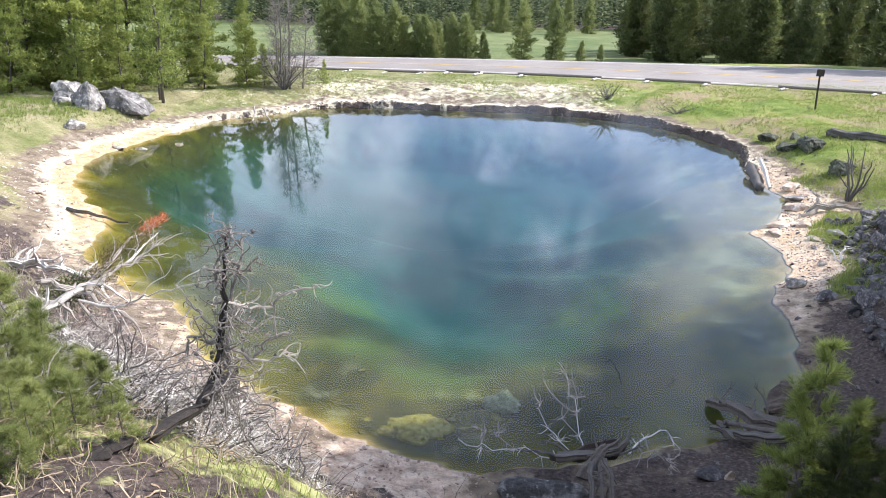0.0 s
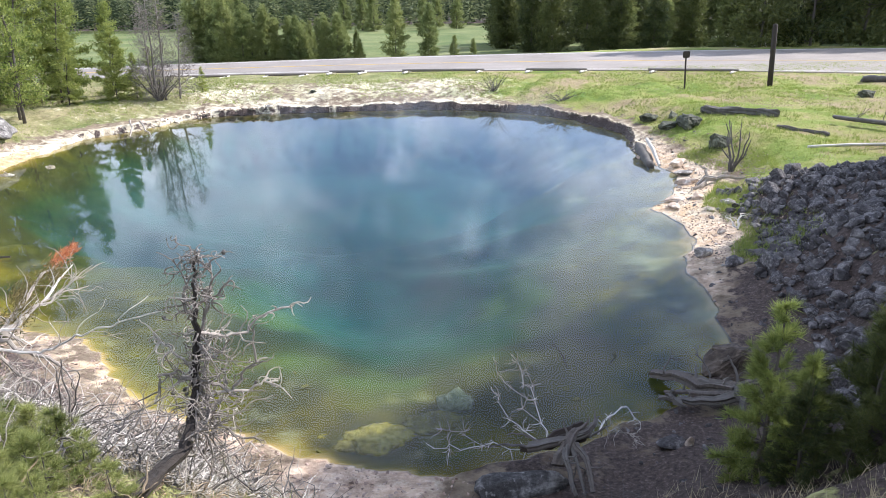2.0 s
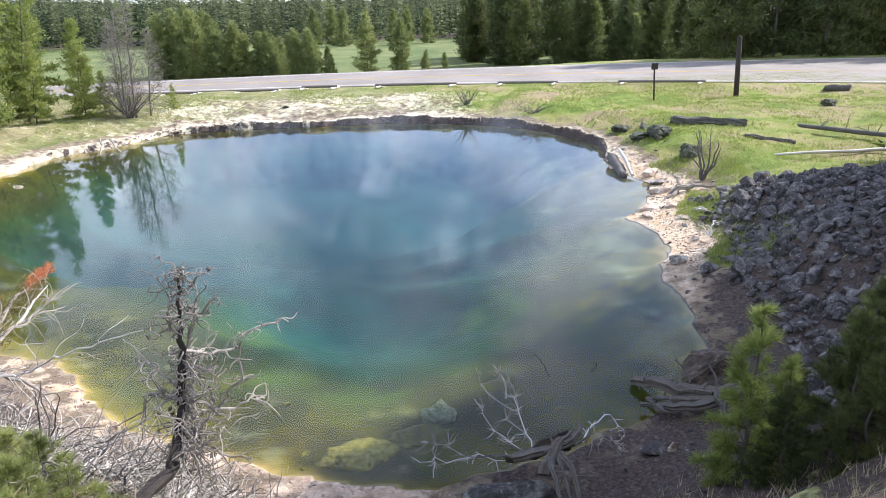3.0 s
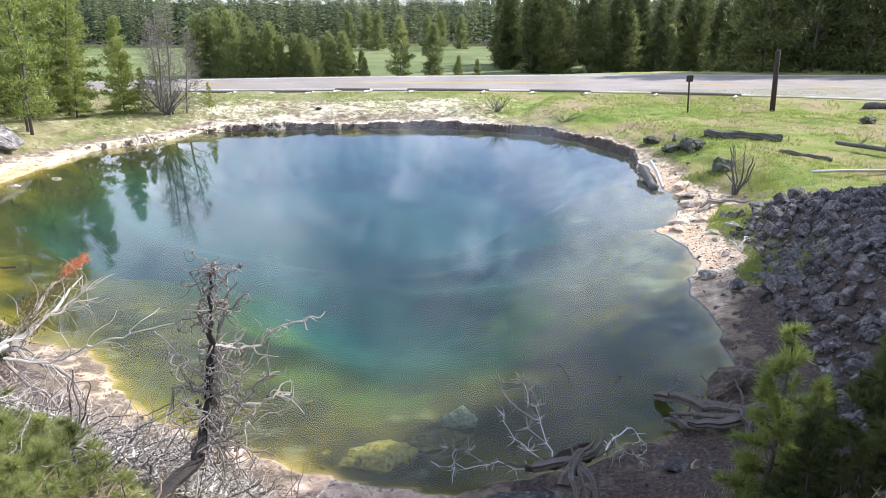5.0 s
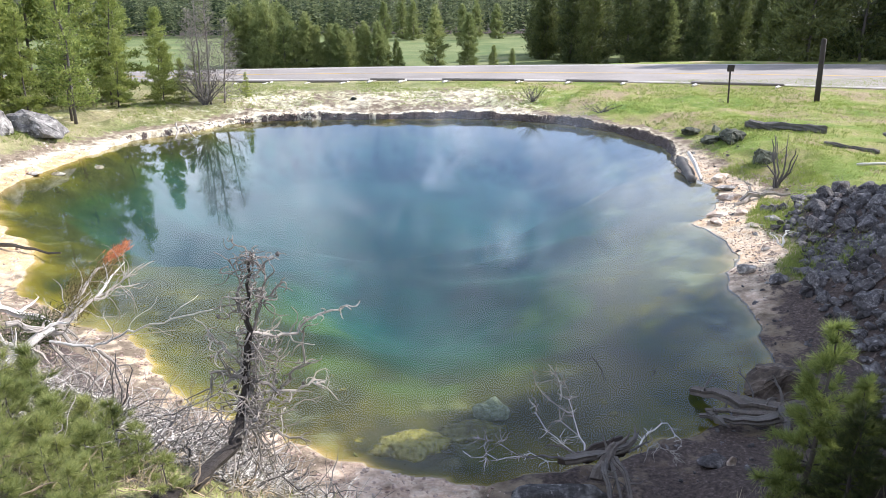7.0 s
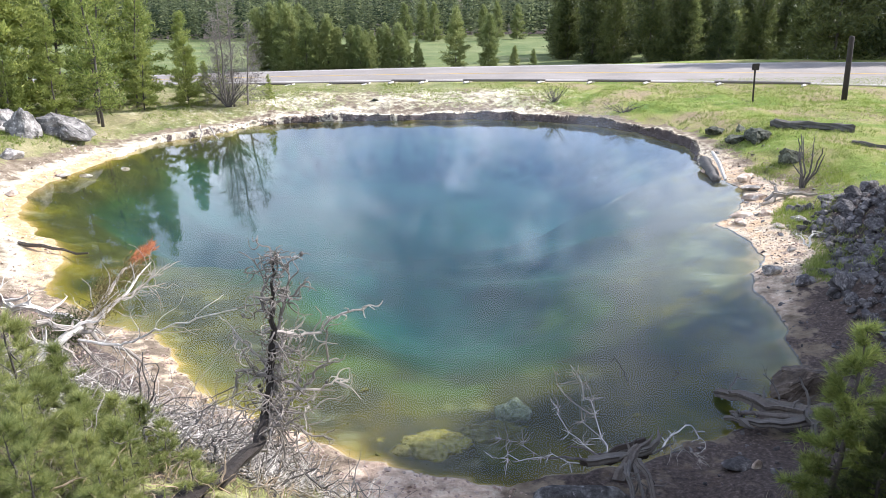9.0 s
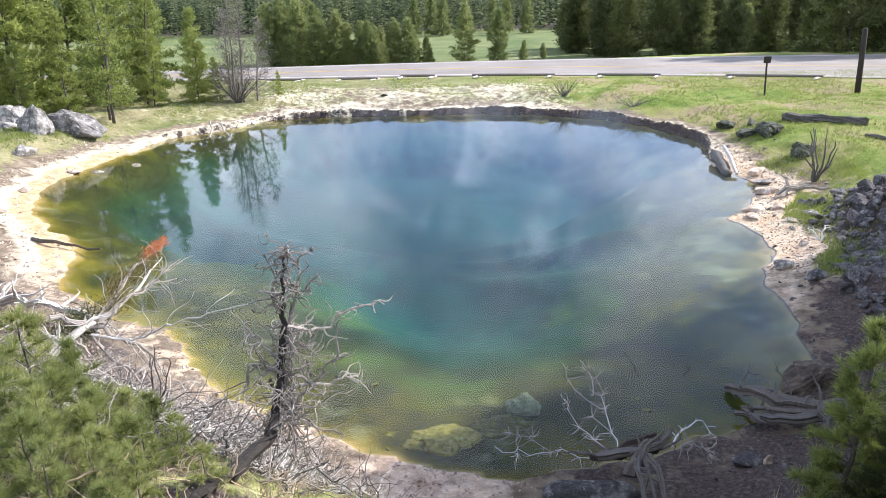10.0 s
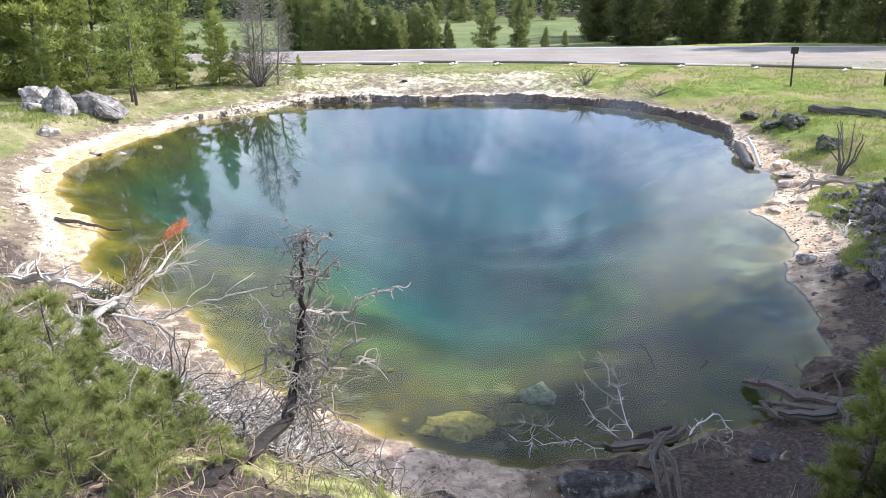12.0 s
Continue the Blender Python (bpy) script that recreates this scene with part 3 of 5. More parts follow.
wisp.inputs["Scale"].default_value, wisp.inputs["Detail"].default_value, wisp.inputs["Distortion"].default_value = 1.5, 3, 0.7
thick = st.nodes.new("ShaderNodeMapRange")
thick.inputs["From Min"].default_value, thick.inputs["From Max"].default_value, thick.inputs["To Max"].default_value = 0.34, 0.76, 0.30
dens = st.nodes.new("ShaderNodeMath")
dens.operation = "MULTIPLY"
clear, fog, back, both, over = (st.nodes.new("ShaderNode" + k) for k in ("BsdfTransparent", "BsdfDiffuse", "BsdfTranslucent", "MixShader", "MixShader"))
fog.inputs["Color"].default_value = back.inputs["Color"].default_value = (0.78, 0.84, 0.90, 1)
both.inputs["Fac"].default_value = 0.5
for a, b in ((pos.outputs["Position"], mp.inputs["Vector"]), (mp.outputs["Vector"], wisp.inputs["Vector"]), (wisp.outputs["Fac"], thick.inputs["Value"]), (thick.outputs["Result"], dens.inputs[0]),
             (veil.outputs["Fac"], dens.inputs[1]), (fog.outputs[0], both.inputs[1]), (back.outputs[0], both.inputs[2]), (dens.outputs[0], over.inputs["Fac"]), (clear.outputs[0], over.inputs[1]),
             (both.outputs[0], over.inputs[2]), (over.outputs[0], st.nodes["Material Output"].inputs["Surface"])):
    st.links.new(a, b)


def steam():
    """Drifting veils, each a curved sheet that thins out to all its edges."""
    r = random.Random(9)
    ob = thing("steam", (0, 0, 0), "thin white steam drifting over the hot spring", "steam", kind="stuff")
    nu, nv = 14, 12
    for k in range(15):
        v, w = [], []
        u0 = (k + r.random()) / 15
        cx, cy = -2.6 + 7.2 * ((u0 * 7.3) % 1), 8.0 + 10.5 * u0
        wide, tall, turn, lean = r.uniform(1.2, 2.8), r.uniform(0.7, 1.5) * (0.6 + 0.06 * cy), r.uniform(-0.25, 0.25), r.uniform(-0.25, 0.3)
        sway, phase = r.uniform(0.04, 0.10), r.uniform(0, 6)
        for j in range(nv + 1):
            t = j / nv
            for i in range(nu + 1):
                q = i / nu * 2 - 1
                off = sway * math.sin(2.6 * q + 2.2 * t + phase)
                x = q * wide * (0.6 + 0.12 * math.sin(t * 3 + phase)) + lean * t * tall
                v.append((cx + x * math.cos(turn) - off * math.sin(turn), cy + x * math.sin(turn) + off * math.cos(turn), 0.02 + t * tall))
                w.append((1 - q * q) ** 2 * (1 - t) * min(1, t * 4))
        f = [(j * (nu + 1) + i, j * (nu + 1) + i + 1, (j + 1) * (nu + 1) + i + 1, (j + 1) * (nu + 1) + i) for j in range(nv) for i in range(nu)]
        sheet = smooth(part("veil", (v, f), M_steam, ob))
        sheet.data.attributes.new("veil", "FLOAT", "POINT").data.foreach_set("value", w)


steam()

# ---- the road ----


def road_near(x):
    return 27.9 - 0.0105 * max(x + 4, 0) ** 2 - 0.002 * min(x + 4, 0) ** 2 if x < 22 else road_near(21.999) - 0.546 * (x - 22)


def road_far(x):
    return 34.6 + 0.09 * x - 0.0052 * x * x if x < 26 else road_far(25.999) - 0.18 * (x - 26)


def strip(name, lo, hi, z, material, parent=None, x0=-70.0, x1=70.0, label=""):
    v, f, x, thick = [], [], x0, 0.06
    while x <= x1 + 1e-6:
        for q, h in ((lo(x), z - thick), (lo(x), z), (hi(x), z), (hi(x), z - thick)):
            v.append((x, q, h))
        if len(v) > 4:
            k = len(v) - 8
            f += [(k + i, k + 4 + i, k + 5 + i, k + 1 + i) for i in range(3)]
        x += 1.0
    return part(name, (v, f), material, parent, label)


road = strip("road", road_near, road_far, 0.72, M_road)
tagged(road, "grey two-lane asphalt road with worn painted lines", "road", kind="structure")
strip("edge_line", lambda x: road_near(x) + 0.35, lambda x: road_near(x) + 0.46, 0.726, M_white_line, road, label="worn white edge line")
strip("edge_line", lambda x: road_far(x) - 0.6, lambda x: road_far(x) - 0.48, 0.726, M_white_line, road, label="worn white edge line")
strip("centre_line", lambda x: road_near(x) * 0.55 + road_far(x) * 0.45, lambda x: road_near(x) * 0.55 + road_far(x) * 0.45 + 0.12, 0.726, M_yellow_line, road, label="yellow centre line")

# ---- pines ----


def blades(centres, ways, lengths, widths, rng):
    """Many narrow leaf triangles as numpy arrays of verts."""
    k = len(centres)
    side = np.cross(ways, rng.normal(size=(k, 3)))
    side /= np.linalg.norm(side, axis=1, keepdims=True) + 1e-9
    a = centres - side * widths[:, None] * 0.5
    b = centres + side * widths[:, None] * 0.5
    tip = centres + ways * lengths[:, None]
    return np.stack([a, b, tip], 1).reshape(-1, 3)


def tri_mesh(name, verts, material):
    me = bpy.data.meshes.new(name)
    k = len(verts) // 3
    me.vertices.add(k * 3)
    me.vertices.foreach_set("co", np.asarray(verts, np.float32).ravel())
    me.loops.add(k * 3)
    me.loops.foreach_set("vertex_index", np.arange(k * 3, dtype=np.int32))
    me.polygons.add(k)
    me.polygons.foreach_set("loop_start", np.arange(0, k * 3, 3, dtype=np.int32))
    me.update(calc_edges=True)
    me.materials.append(material)
    return me


def pine_parts(seed, tall, spread, whorls, tufts, blade, needles, bare=0.12, lean=0.03, density=1.0, thin=0.16, slim=0.30, loose=0.25):
    """Trunk with limbs, and a crown of needle tufts, of a lodgepole pine that stands at the origin."""
    r, rng = random.Random(seed), np.random.default_rng(seed)
    s = Soup()
    top = Vector((r.uniform(-lean, lean) * tall, r.uniform(-lean, lean) * tall, tall))
    spine = [top * t + Vector((r.gauss(0, 0.012), r.gauss(0, 0.012), 0)) * tall * min(t, 1 - t) * 2 for t in (0, 0.15, 0.3, 0.45, 0.6, 0.75, 0.9, 1)]
    base_r = 0.007 * tall + 0.012
    s.tube(spine, taper(8, base_r, base_r * 0.12), 7, 0.08, r)
    cs, ws = [], []
    for w in range(whorls):
        t = bare + (1 - bare) * (w + r.uniform(0, 0.9)) / whorls
        q = top * t
        reach = spread * ((1 - t) ** 0.75 + 0.08) * (0.75 + 0.25 * min(1, (t - bare) * 6))
        for _ in range(r.randint(3, 5)):
            if r.random() > density:
                continue
            a, out = r.uniform(0, 2 * math.pi), reach * r.uniform(0.6, 1.15)
            way = Vector((math.cos(a), math.sin(a), r.uniform(-0.25, 0.2) + 0.75 * t))
            line = wander(q, way, out, 4, 0.10, r, -0.03)
            s.tube(line, taper(5, base_r * 0.22 * (1.1 - t), 0.004), 4)
            count = max(3, int(tufts * (out / spread) * r.uniform(0.7, 1.2)))
            u = rng.uniform(0.22, 1.0, count) ** 0.75
            pts = np.array([tuple(x) for x in line])
            idx = np.minimum((u * 4).astype(int), 3)
            base = pts[idx] + (pts[idx + 1] - pts[idx]) * (u * 4 - idx)[:, None]
            fan = rng.normal(size=(count, 3)) * thin * spread * (0.4 + 0.6 * u[:, None])
            fan[:, 2] *= 0.6
            for _ in range(needles):
                cs.append(base + fan + rng.normal(size=(count, 3)) * blade * loose)
                dw = np.array(tuple(way))[None] * 0.8 + rng.normal(size=(count, 3)) * 0.75 + np.array([[0, 0, 0.55]])
                ws.append(dw / np.linalg.norm(dw, axis=1, keepdims=True))
    c, w = np.concatenate(cs), np.concatenate(ws)
    ln = blade * rng.uniform(0.6, 1.3, len(c))
    return s.data(), blades(c, w, ln, ln * slim, rng)


def pine(name, seed, tall, spread, whorls, tufts, blade, needles, material, label, group="", bark=None, **more):
    """A pine at the origin, below ground level until it is copied into place."""
    trunk, crown = pine_parts(seed, tall, spread, whorls, tufts, blade, needles, **more)
    ob = thing(name, (0, 0, 0), label, "tree", group)
    smooth(part("trunk", trunk, bark or M_bark, ob, "scaly grey-brown trunk with bare lower limbs"))
    part("crown", tri_mesh("crown", crown, material), None, ob)
    return ob


def plant(ob, x, y, turn=0.0, size=1.0, sink=0.05):
    lean = Matrix.Rotation(radians(4.5), 4, "Y") if x < -8 and y < 27 else Matrix.Identity(4)   # the stand leans from the slope
    ob.matrix_basis = Matrix.Translation((x, y, high(x, y) - sink)) @ lean @ Matrix.Rotation(turn, 4, "Z") @ Matrix.Scale(size, 4)
    return ob


def plant_copy(ob, x, y, turn, size, sink=0.05):
    c = copy_thing(ob, Matrix.Identity(4))
    return plant(c, x, y, turn, size, sink)


rt = random.Random(11)
sunny = [pine("lodgepole_pine", 20 + k, 6.0, 1.4, 34, 75, 0.13, 4, M_needle, "sunlit yellow-green lodgepole pine by the pool meadow", "pines by the pool", bare=b, density=dn, thin=0.085)
         for k, (b, dn) in enumerate([(0.02, 0.85), (0.03, 0.78), (0.05, 0.7)])]
thin_pine = pine("lodgepole_pine", 31, 5.0, 0.8, 30, 26, 0.12, 3, M_needle, "slender sparse lodgepole pine with a dark bare trunk", "pines by the pool", bare=0.10, density=0.85, lean=0.05)
dark = [pine("lodgepole_pine", 40 + k, 8.5, 1.75, 30, 56, 0.28, 3, M_needle_dark, "dense lodgepole pine with shade put into its dark green needles", "pines behind the road", bare=0.02, density=1.0)
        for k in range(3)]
far_pine = [pine("lodgepole_pine", 50 + k, 6.0, 1.6, 28, 52, 0.22, 4, M_needle_meadow, "green conical pine standing in the meadow", "pines in the meadow", bare=0.02, thin=0.11) for k in range(3)]

used = set()


def stand(kinds, rows, k0=0):
    """Plants pines of the given kinds at rows of (x, y, size)."""
    for k, (x, y, size) in enumerate(rows):
        ob = kinds[(k + k0) % len(kinds)]
        if ob not in used:
            used.add(ob)
            plant(ob, x, y, rt.uniform(0, 6), size)
        else:
            plant_copy(ob, x, y, rt.uniform(0, 6), size)


# sunlit stand beside the pool
stand(sunny, [(-13.2, 20.6, 1.15), (-14.6, 20.4, 1.2), (-11.7, 20.6, 0.5), (-12.6, 22.8, 1.1), (-15.8, 21.3, 1.2), (-11.6, 24.0, 0.9), (-17.2, 19.0, 1.3), (-12.3, 19.3, 0.36),
              (-14.6, 24.5, 1.2), (-16.9, 25.0, 1.2), (-19.5, 24.0, 1.3), (-18.5, 17.0, 1.2), (-21.0, 19.5, 1.4), (-10.6, 24.2, 0.7), (-15.6, 18.3, 1.0), (-13.9, 18.6, 0.55)])
stand([thin_pine], [(-9.75, 19.4, 1.0), (-10.1, 19.9, 0.85), (-11.0, 22.0, 1.05), (-10.3, 23.0, 0.9)])
stand(sunny, [(-8.5, 22.8, 0.40), (-9.6, 21.9, 0.40), (-9.1, 24.2, 0.5), (-7.9, 24.6, 0.26), (-6.1, 23.9, 0.15), (-8.0, 23.2, 0.24)], 1)
# pines at the near edge of the meadow, below the road
rows = []
for k in range(34):
    u = k / 33
    rows.append((-21 + 17.5 * u + rt.uniform(-0.6, 0.6), 78 + rt.uniform(0, 9), 1.2 - 0.58 * u + rt.uniform(-0.22, 0.18)))
rows += [(1.35, 80, 1.08), (5.1, 81, 0.98), (8.0, 80, 0.42), (10.0, 79, 0.36), (-2.6, 79, 0.4), (-1.9, 150, 1.3), (-4.5, 155, 1.4), (3, 158, 1.2), (8.5, 150, 1.2), (12, 160, 1.3), (16, 155, 1.2), (-8, 150, 1.3)]
stand(far_pine, rows)
# dark wood behind the road
rows = []
for k in range(90):
    y = 80 + rt.uniform(0, 1) ** 1.4 * 26
    x = (0.155 + k / 90 * 0.88) * y + rt.uniform(-1, 1)
    rows.append((x, y, rt.uniform(0.95, 1.4)))
stand(dark + dark + [far_pine[0]], rows)
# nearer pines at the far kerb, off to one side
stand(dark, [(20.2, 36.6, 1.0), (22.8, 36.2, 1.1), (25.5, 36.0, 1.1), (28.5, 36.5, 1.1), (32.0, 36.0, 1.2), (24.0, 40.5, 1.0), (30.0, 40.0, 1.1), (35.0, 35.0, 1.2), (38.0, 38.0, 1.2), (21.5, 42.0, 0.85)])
# unseen tall pines on the rise beside the rubble slope, added to shade the pool's near end
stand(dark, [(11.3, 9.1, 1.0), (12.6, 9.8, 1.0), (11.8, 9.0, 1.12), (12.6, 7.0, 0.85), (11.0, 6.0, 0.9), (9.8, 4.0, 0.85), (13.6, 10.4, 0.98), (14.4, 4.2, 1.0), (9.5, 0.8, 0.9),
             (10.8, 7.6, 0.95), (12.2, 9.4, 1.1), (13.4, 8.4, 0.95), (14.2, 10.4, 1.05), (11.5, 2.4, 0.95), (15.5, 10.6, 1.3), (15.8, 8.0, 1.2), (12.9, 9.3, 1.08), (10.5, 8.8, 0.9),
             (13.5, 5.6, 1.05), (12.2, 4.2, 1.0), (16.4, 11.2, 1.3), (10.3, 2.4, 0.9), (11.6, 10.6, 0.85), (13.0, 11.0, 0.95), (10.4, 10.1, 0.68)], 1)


def far_forest():
    """Conifers on the slope past the meadow, each a ragged spire of needle fans."""
    rng = np.random.default_rng(5)
    out, tones = [], []
    ys = 168 + rng.random(6400) ** 1.4 * 330
    xs = rng.uniform(-0.78, 0.85, 6400) * ys
    zs = land(xs, ys)
    for x, y, z in zip(xs, ys, zs):
        if y < 182 and rng.random() < 0.5:
            continue
        tall = rng.uniform(8, 17)
        m = 76
        tones.append(np.full(m * 3, rng.random() ** 1.8))
        t = rng.random(m) ** 0.8
        a = rng.uniform(0, 2 * np.pi, m)
        reach = (1 - t) * tall * 0.125 + 0.2
        base = np.stack([x + np.cos(a) * reach * 0.25, y + np.sin(a) * reach * 0.25, z + 0.6 + t * (tall - 0.8)], 1)
        way = np.stack([np.cos(a), np.sin(a), rng.uniform(-0.5, 0.35, m)], 1)
        out.append(blades(base, way, reach * rng.uniform(0.7, 1.2, m), 0.045 * tall * (1.1 - t), rng))
    return np.concatenate(out), np.concatenate(tones)


spires, spire_tone = far_forest()
forest = part("forest", tri_mesh("forest", spires, M_needle_far), None)
forest.data.attributes.new("tone", "FLOAT", "POINT").data.foreach_set("value", spire_tone.astype(np.float32))
tagged(forest, "distant dark green conifer forest on the hillside", "forest", kind="stuff")

# ---- dead trees ----


def snag(name, seed, spine, radius, limbs, limb_len, material, label, at, twigs=4, droop=0.0, lo=0.2, cones=0, up=0.3, bend=0.22, thick=0.2):
    """A dead tree: bent trunk, crooked limbs, each with its own twigs."""
    r = random.Random(seed)
    ob = thing(name, at, label, "dead tree")
    s = Soup()
    fine = [Vector(spine[i]).lerp(Vector(spine[i + 1]), u) + Vector((r.gauss(0, 1), r.gauss(0, 1), 0)) * radius * (0.22 if i or u else 0) for i in range(len(spine) - 1) for u in (0, 0.5)] + [Vector(spine[-1])]
    s.tube(fine, taper(len(fine), radius, radius * 0.22), 10, 0.14, r, 0.25)
    smooth(part("trunk", s.data(), M_bark if cones else material, ob, "dark weathered trunk"))
    pts = [Vector(q) for q in spine]
    tips = []
    for k in range(limbs):
        t = lo + (1 - lo) * (k + r.random()) / limbs
        i = min(int(t * (len(pts) - 1)), len(pts) - 2)
        q = pts[i].lerp(pts[i + 1], t * (len(pts) - 1) - i)
        a = r.uniform(0, 2 * math.pi)
        ln = limb_len * r.uniform(0.5, 1.15) * (1.25 - 0.97 * t)
        line = wander(q, (math.cos(a), math.sin(a), up + r.uniform(-0.3, 0.3)), ln, 7, bend, r, droop)
        s = Soup()
        s.tube(line, taper(8, max(0.0042, radius * thick * (1.1 - 0.6 * t)), 0.002), 5, 0.1, r)
        for _ in range(twigs):
            j = r.randint(2, 6)
            w = line[j] - line[j - 1]
            w = w.normalized() + Vector((r.gauss(0, 0.7), r.gauss(0, 0.7), r.gauss(0, 0.7)))
            tw = wander(line[j], w, ln * r.uniform(0.3, 0.75), 6, bend * 1.5, r, droop)
            s.tube(tw, taper(7, 0.0042 if thick < 0.25 else 0.007, 0.0016 if thick < 0.25 else 0.003), 4)
            tips.append(tw[-1])
        tips.append(line[-1])
        part("limb", s.data(), material, ob)
    for k in range(cones):
        q = r.choice(tips)
        me = rock_mesh("cone", seed + k, (0.015, 0.015, 0.021), 0.5, 1)
        c = part("cone", me, M_dark_wood, ob, "dark pine cone")
        c.location = q
    return ob


# crooked dead pine that leans out over the near bank


def curl(start, way, length, steps, turn, rng, droop=0.0):
    """A line that keeps turning about one axis, as dry twigs do."""
    q, w, out = Vector(start), Vector(way).normalized(), [Vector(start)]
    axis_ = Vector((rng.gauss(0, 1), rng.gauss(0, 1), rng.gauss(0, 1))).normalized()
    for k in range(steps):
        w = Matrix.Rotation(turn * rng.uniform(0.4, 1.6), 3, axis_) @ w
        w = (w + Vector((rng.gauss(0, 0.24), rng.gauss(0, 0.24), rng.gauss(0, 0.24) - droop))).normalized()
        q = q + w * (length / steps)
        out.append(q.copy())
    return out


def gnarled_pine():
    r = random.Random(12)
    spine = [(-1.14, 1.84, 1.74), (-1.07, 2.0, 1.745), (-1.020, 2.13, 1.735), (-0.969, 2.32, 1.675), (-0.898, 2.62, 1.614), (-0.893, 2.8, 1.655), (-0.892, 2.88, 1.76),
             (-0.87, 2.92, 1.986), (-0.851, 2.95, 2.19), (-0.841, 2.96, 2.285), (-0.816, 2.97, 2.41)]
    girth = [0.046, 0.043, 0.040, 0.036, 0.031, 0.027, 0.020, 0.014, 0.010, 0.007, 0.004]
    ob = thing("dead_pine", (-1.14, 1.84, 1.74), "small crooked dead pine with curling grey branches on the bank", "dead tree")
    at = Vector(ob.location)
    fine, fat = [], []
    for i in range(len(spine) - 1):
        for u in (0, 0.25, 0.5, 0.75):
            fine.append(Vector(spine[i]).lerp(Vector(spine[i + 1]), u) - at + Vector((r.gauss(0, 1), r.gauss(0, 1), r.gauss(0, 0.4))) * (0.12 * girth[i] + (0.006 if i > 5 else 0)))
            fat.append((girth[i] + (girth[i + 1] - girth[i]) * u) * r.uniform(0.85, 1.15))
    fine.append(Vector(spine[-1]) - at)
    fat.append(girth[-1])
    s = Soup()
    s.tube(fine, fat, 13, 0.2, r, 0.45)
    part("trunk", s.data(), M_snag_bark, ob, "dark flaking trunk bent at the foot")
    tips = []

    def limb(line, a, b, twigs, long, turn=0.5, droop=0.0, wood=None):
        s = Soup()
        s.tube(line, taper(len(line), a, b), 6, 0.16, r)
        for _ in range(twigs):
            j = r.randint(1, len(line) - 1)
            w = (line[j] - line[j - 1]).normalized() + Vector((r.gauss(0, 0.8), r.gauss(0, 0.8), r.gauss(0, 0.7)))
            tw = curl(line[j], w, long * r.uniform(0.35, 1.0), 7, turn * r.uniform(0.3, 1.2), r, droop)
            s.tube(tw, taper(8, max(b, 0.0028), 0.0016), 5)
            tips.append(tw[-1])
        tips.append(line[-1])
        part("limb", s.data(), wood or (M_grey_wood if r.random() < 0.2 else M_snag_wood), ob)

    # the large limbs, then curling small ones along the trunk
    for pts, a in (([(-0.84, 2.93, 2.03), (-0.752, 2.98, 1.977), (-0.663, 3.02, 1.976), (-0.582, 3.06, 2.044), (-0.50, 3.09, 2.06), (-0.447, 3.1, 2.063)], 0.0085),
                   ([(-0.88, 2.9, 1.82), (-0.75, 2.94, 1.70), (-0.70, 2.95, 1.76), (-0.634, 2.95, 1.85), (-0.608, 2.95, 2.01)], 0.0095),
                   ([(-0.89, 2.88, 1.74), (-0.78, 2.92, 1.72), (-0.66, 2.96, 1.70), (-0.60, 2.98, 1.73), (-0.535, 3.0, 1.714)], 0.0080),
                   ([(-0.88, 2.9, 1.90), (-0.94, 2.9, 1.93), (-0.99, 2.9, 1.98), (-1.03, 2.88, 2.04)], 0.0075),
                   ([(-0.89, 2.88, 1.80), (-0.96, 2.86, 1.86), (-1.02, 2.84, 1.88), (-1.03, 2.82, 1.80)], 0.0080),
                   ([(-0.85, 2.95, 2.17), (-0.79, 2.98, 2.16), (-0.74, 3.0, 2.21), (-0.70, 3.0, 2.25)], 0.0070),
                   ([(-0.89, 2.85, 1.70), (-0.82, 2.86, 1.60), (-0.74, 2.88, 1.50), (-0.62, 2.9, 1.45)], 0.0075),
                   ([(-0.875, 2.93, 1.95), (-0.83, 2.96, 2.05), (-0.81, 2.98, 2.17), (-0.775, 3.0, 2.26), (-0.78, 3.0, 2.33)], 0.0100),
                   ([(-0.86, 2.94, 2.1), (-0.90, 2.94, 2.16), (-0.89, 2.95, 2.25), (-0.86, 2.96, 2.29)], 0.0075),
                   ([(-0.89, 2.83, 1.68), (-0.85, 2.84, 1.55), (-0.80, 2.84, 1.42), (-0.79, 2.84, 1.30)], 0.0065)):
        q = [Vector(v) - at for v in pts]
        line = [q[i].lerp(q[i + 1], u) + Vector((r.gauss(0, 0.006), r.gauss(0, 0.006), r.gauss(0, 0.008))) for i in range(len(q) - 1) for u in (0, 0.33, 0.66)] + [q[-1]]
        limb(line, a, 0.0045, 11, 0.17, 0.5)
    for k in range(36):
        t = 22 + r.random() * 17
        i = int(t)
        q = fine[i].lerp(fine[min(i + 1, len(fine) - 1)], t - i)
        a = r.uniform(0, 2 * math.pi)
        high_up = (t - 22) / 17
        reach = (0.24 - 0.13 * high_up) * r.choice((0.4, 0.7, 1.0, 1.3))
        limb(curl(q, (math.cos(a), 0.7 * math.sin(a), r.uniform(-0.2, 0.7)), reach, 9, 0.42 * r.choice((-1, 1)), r, 0.05 * (1 - high_up)), 0.0056 - 0.0014 * high_up, 0.0026, 5, 0.11, 0.75)
    for k in range(58):
        t = 18 + r.random() * 11
        q = fine[int(t)]
        a = r.uniform(-1.5, 1.9)
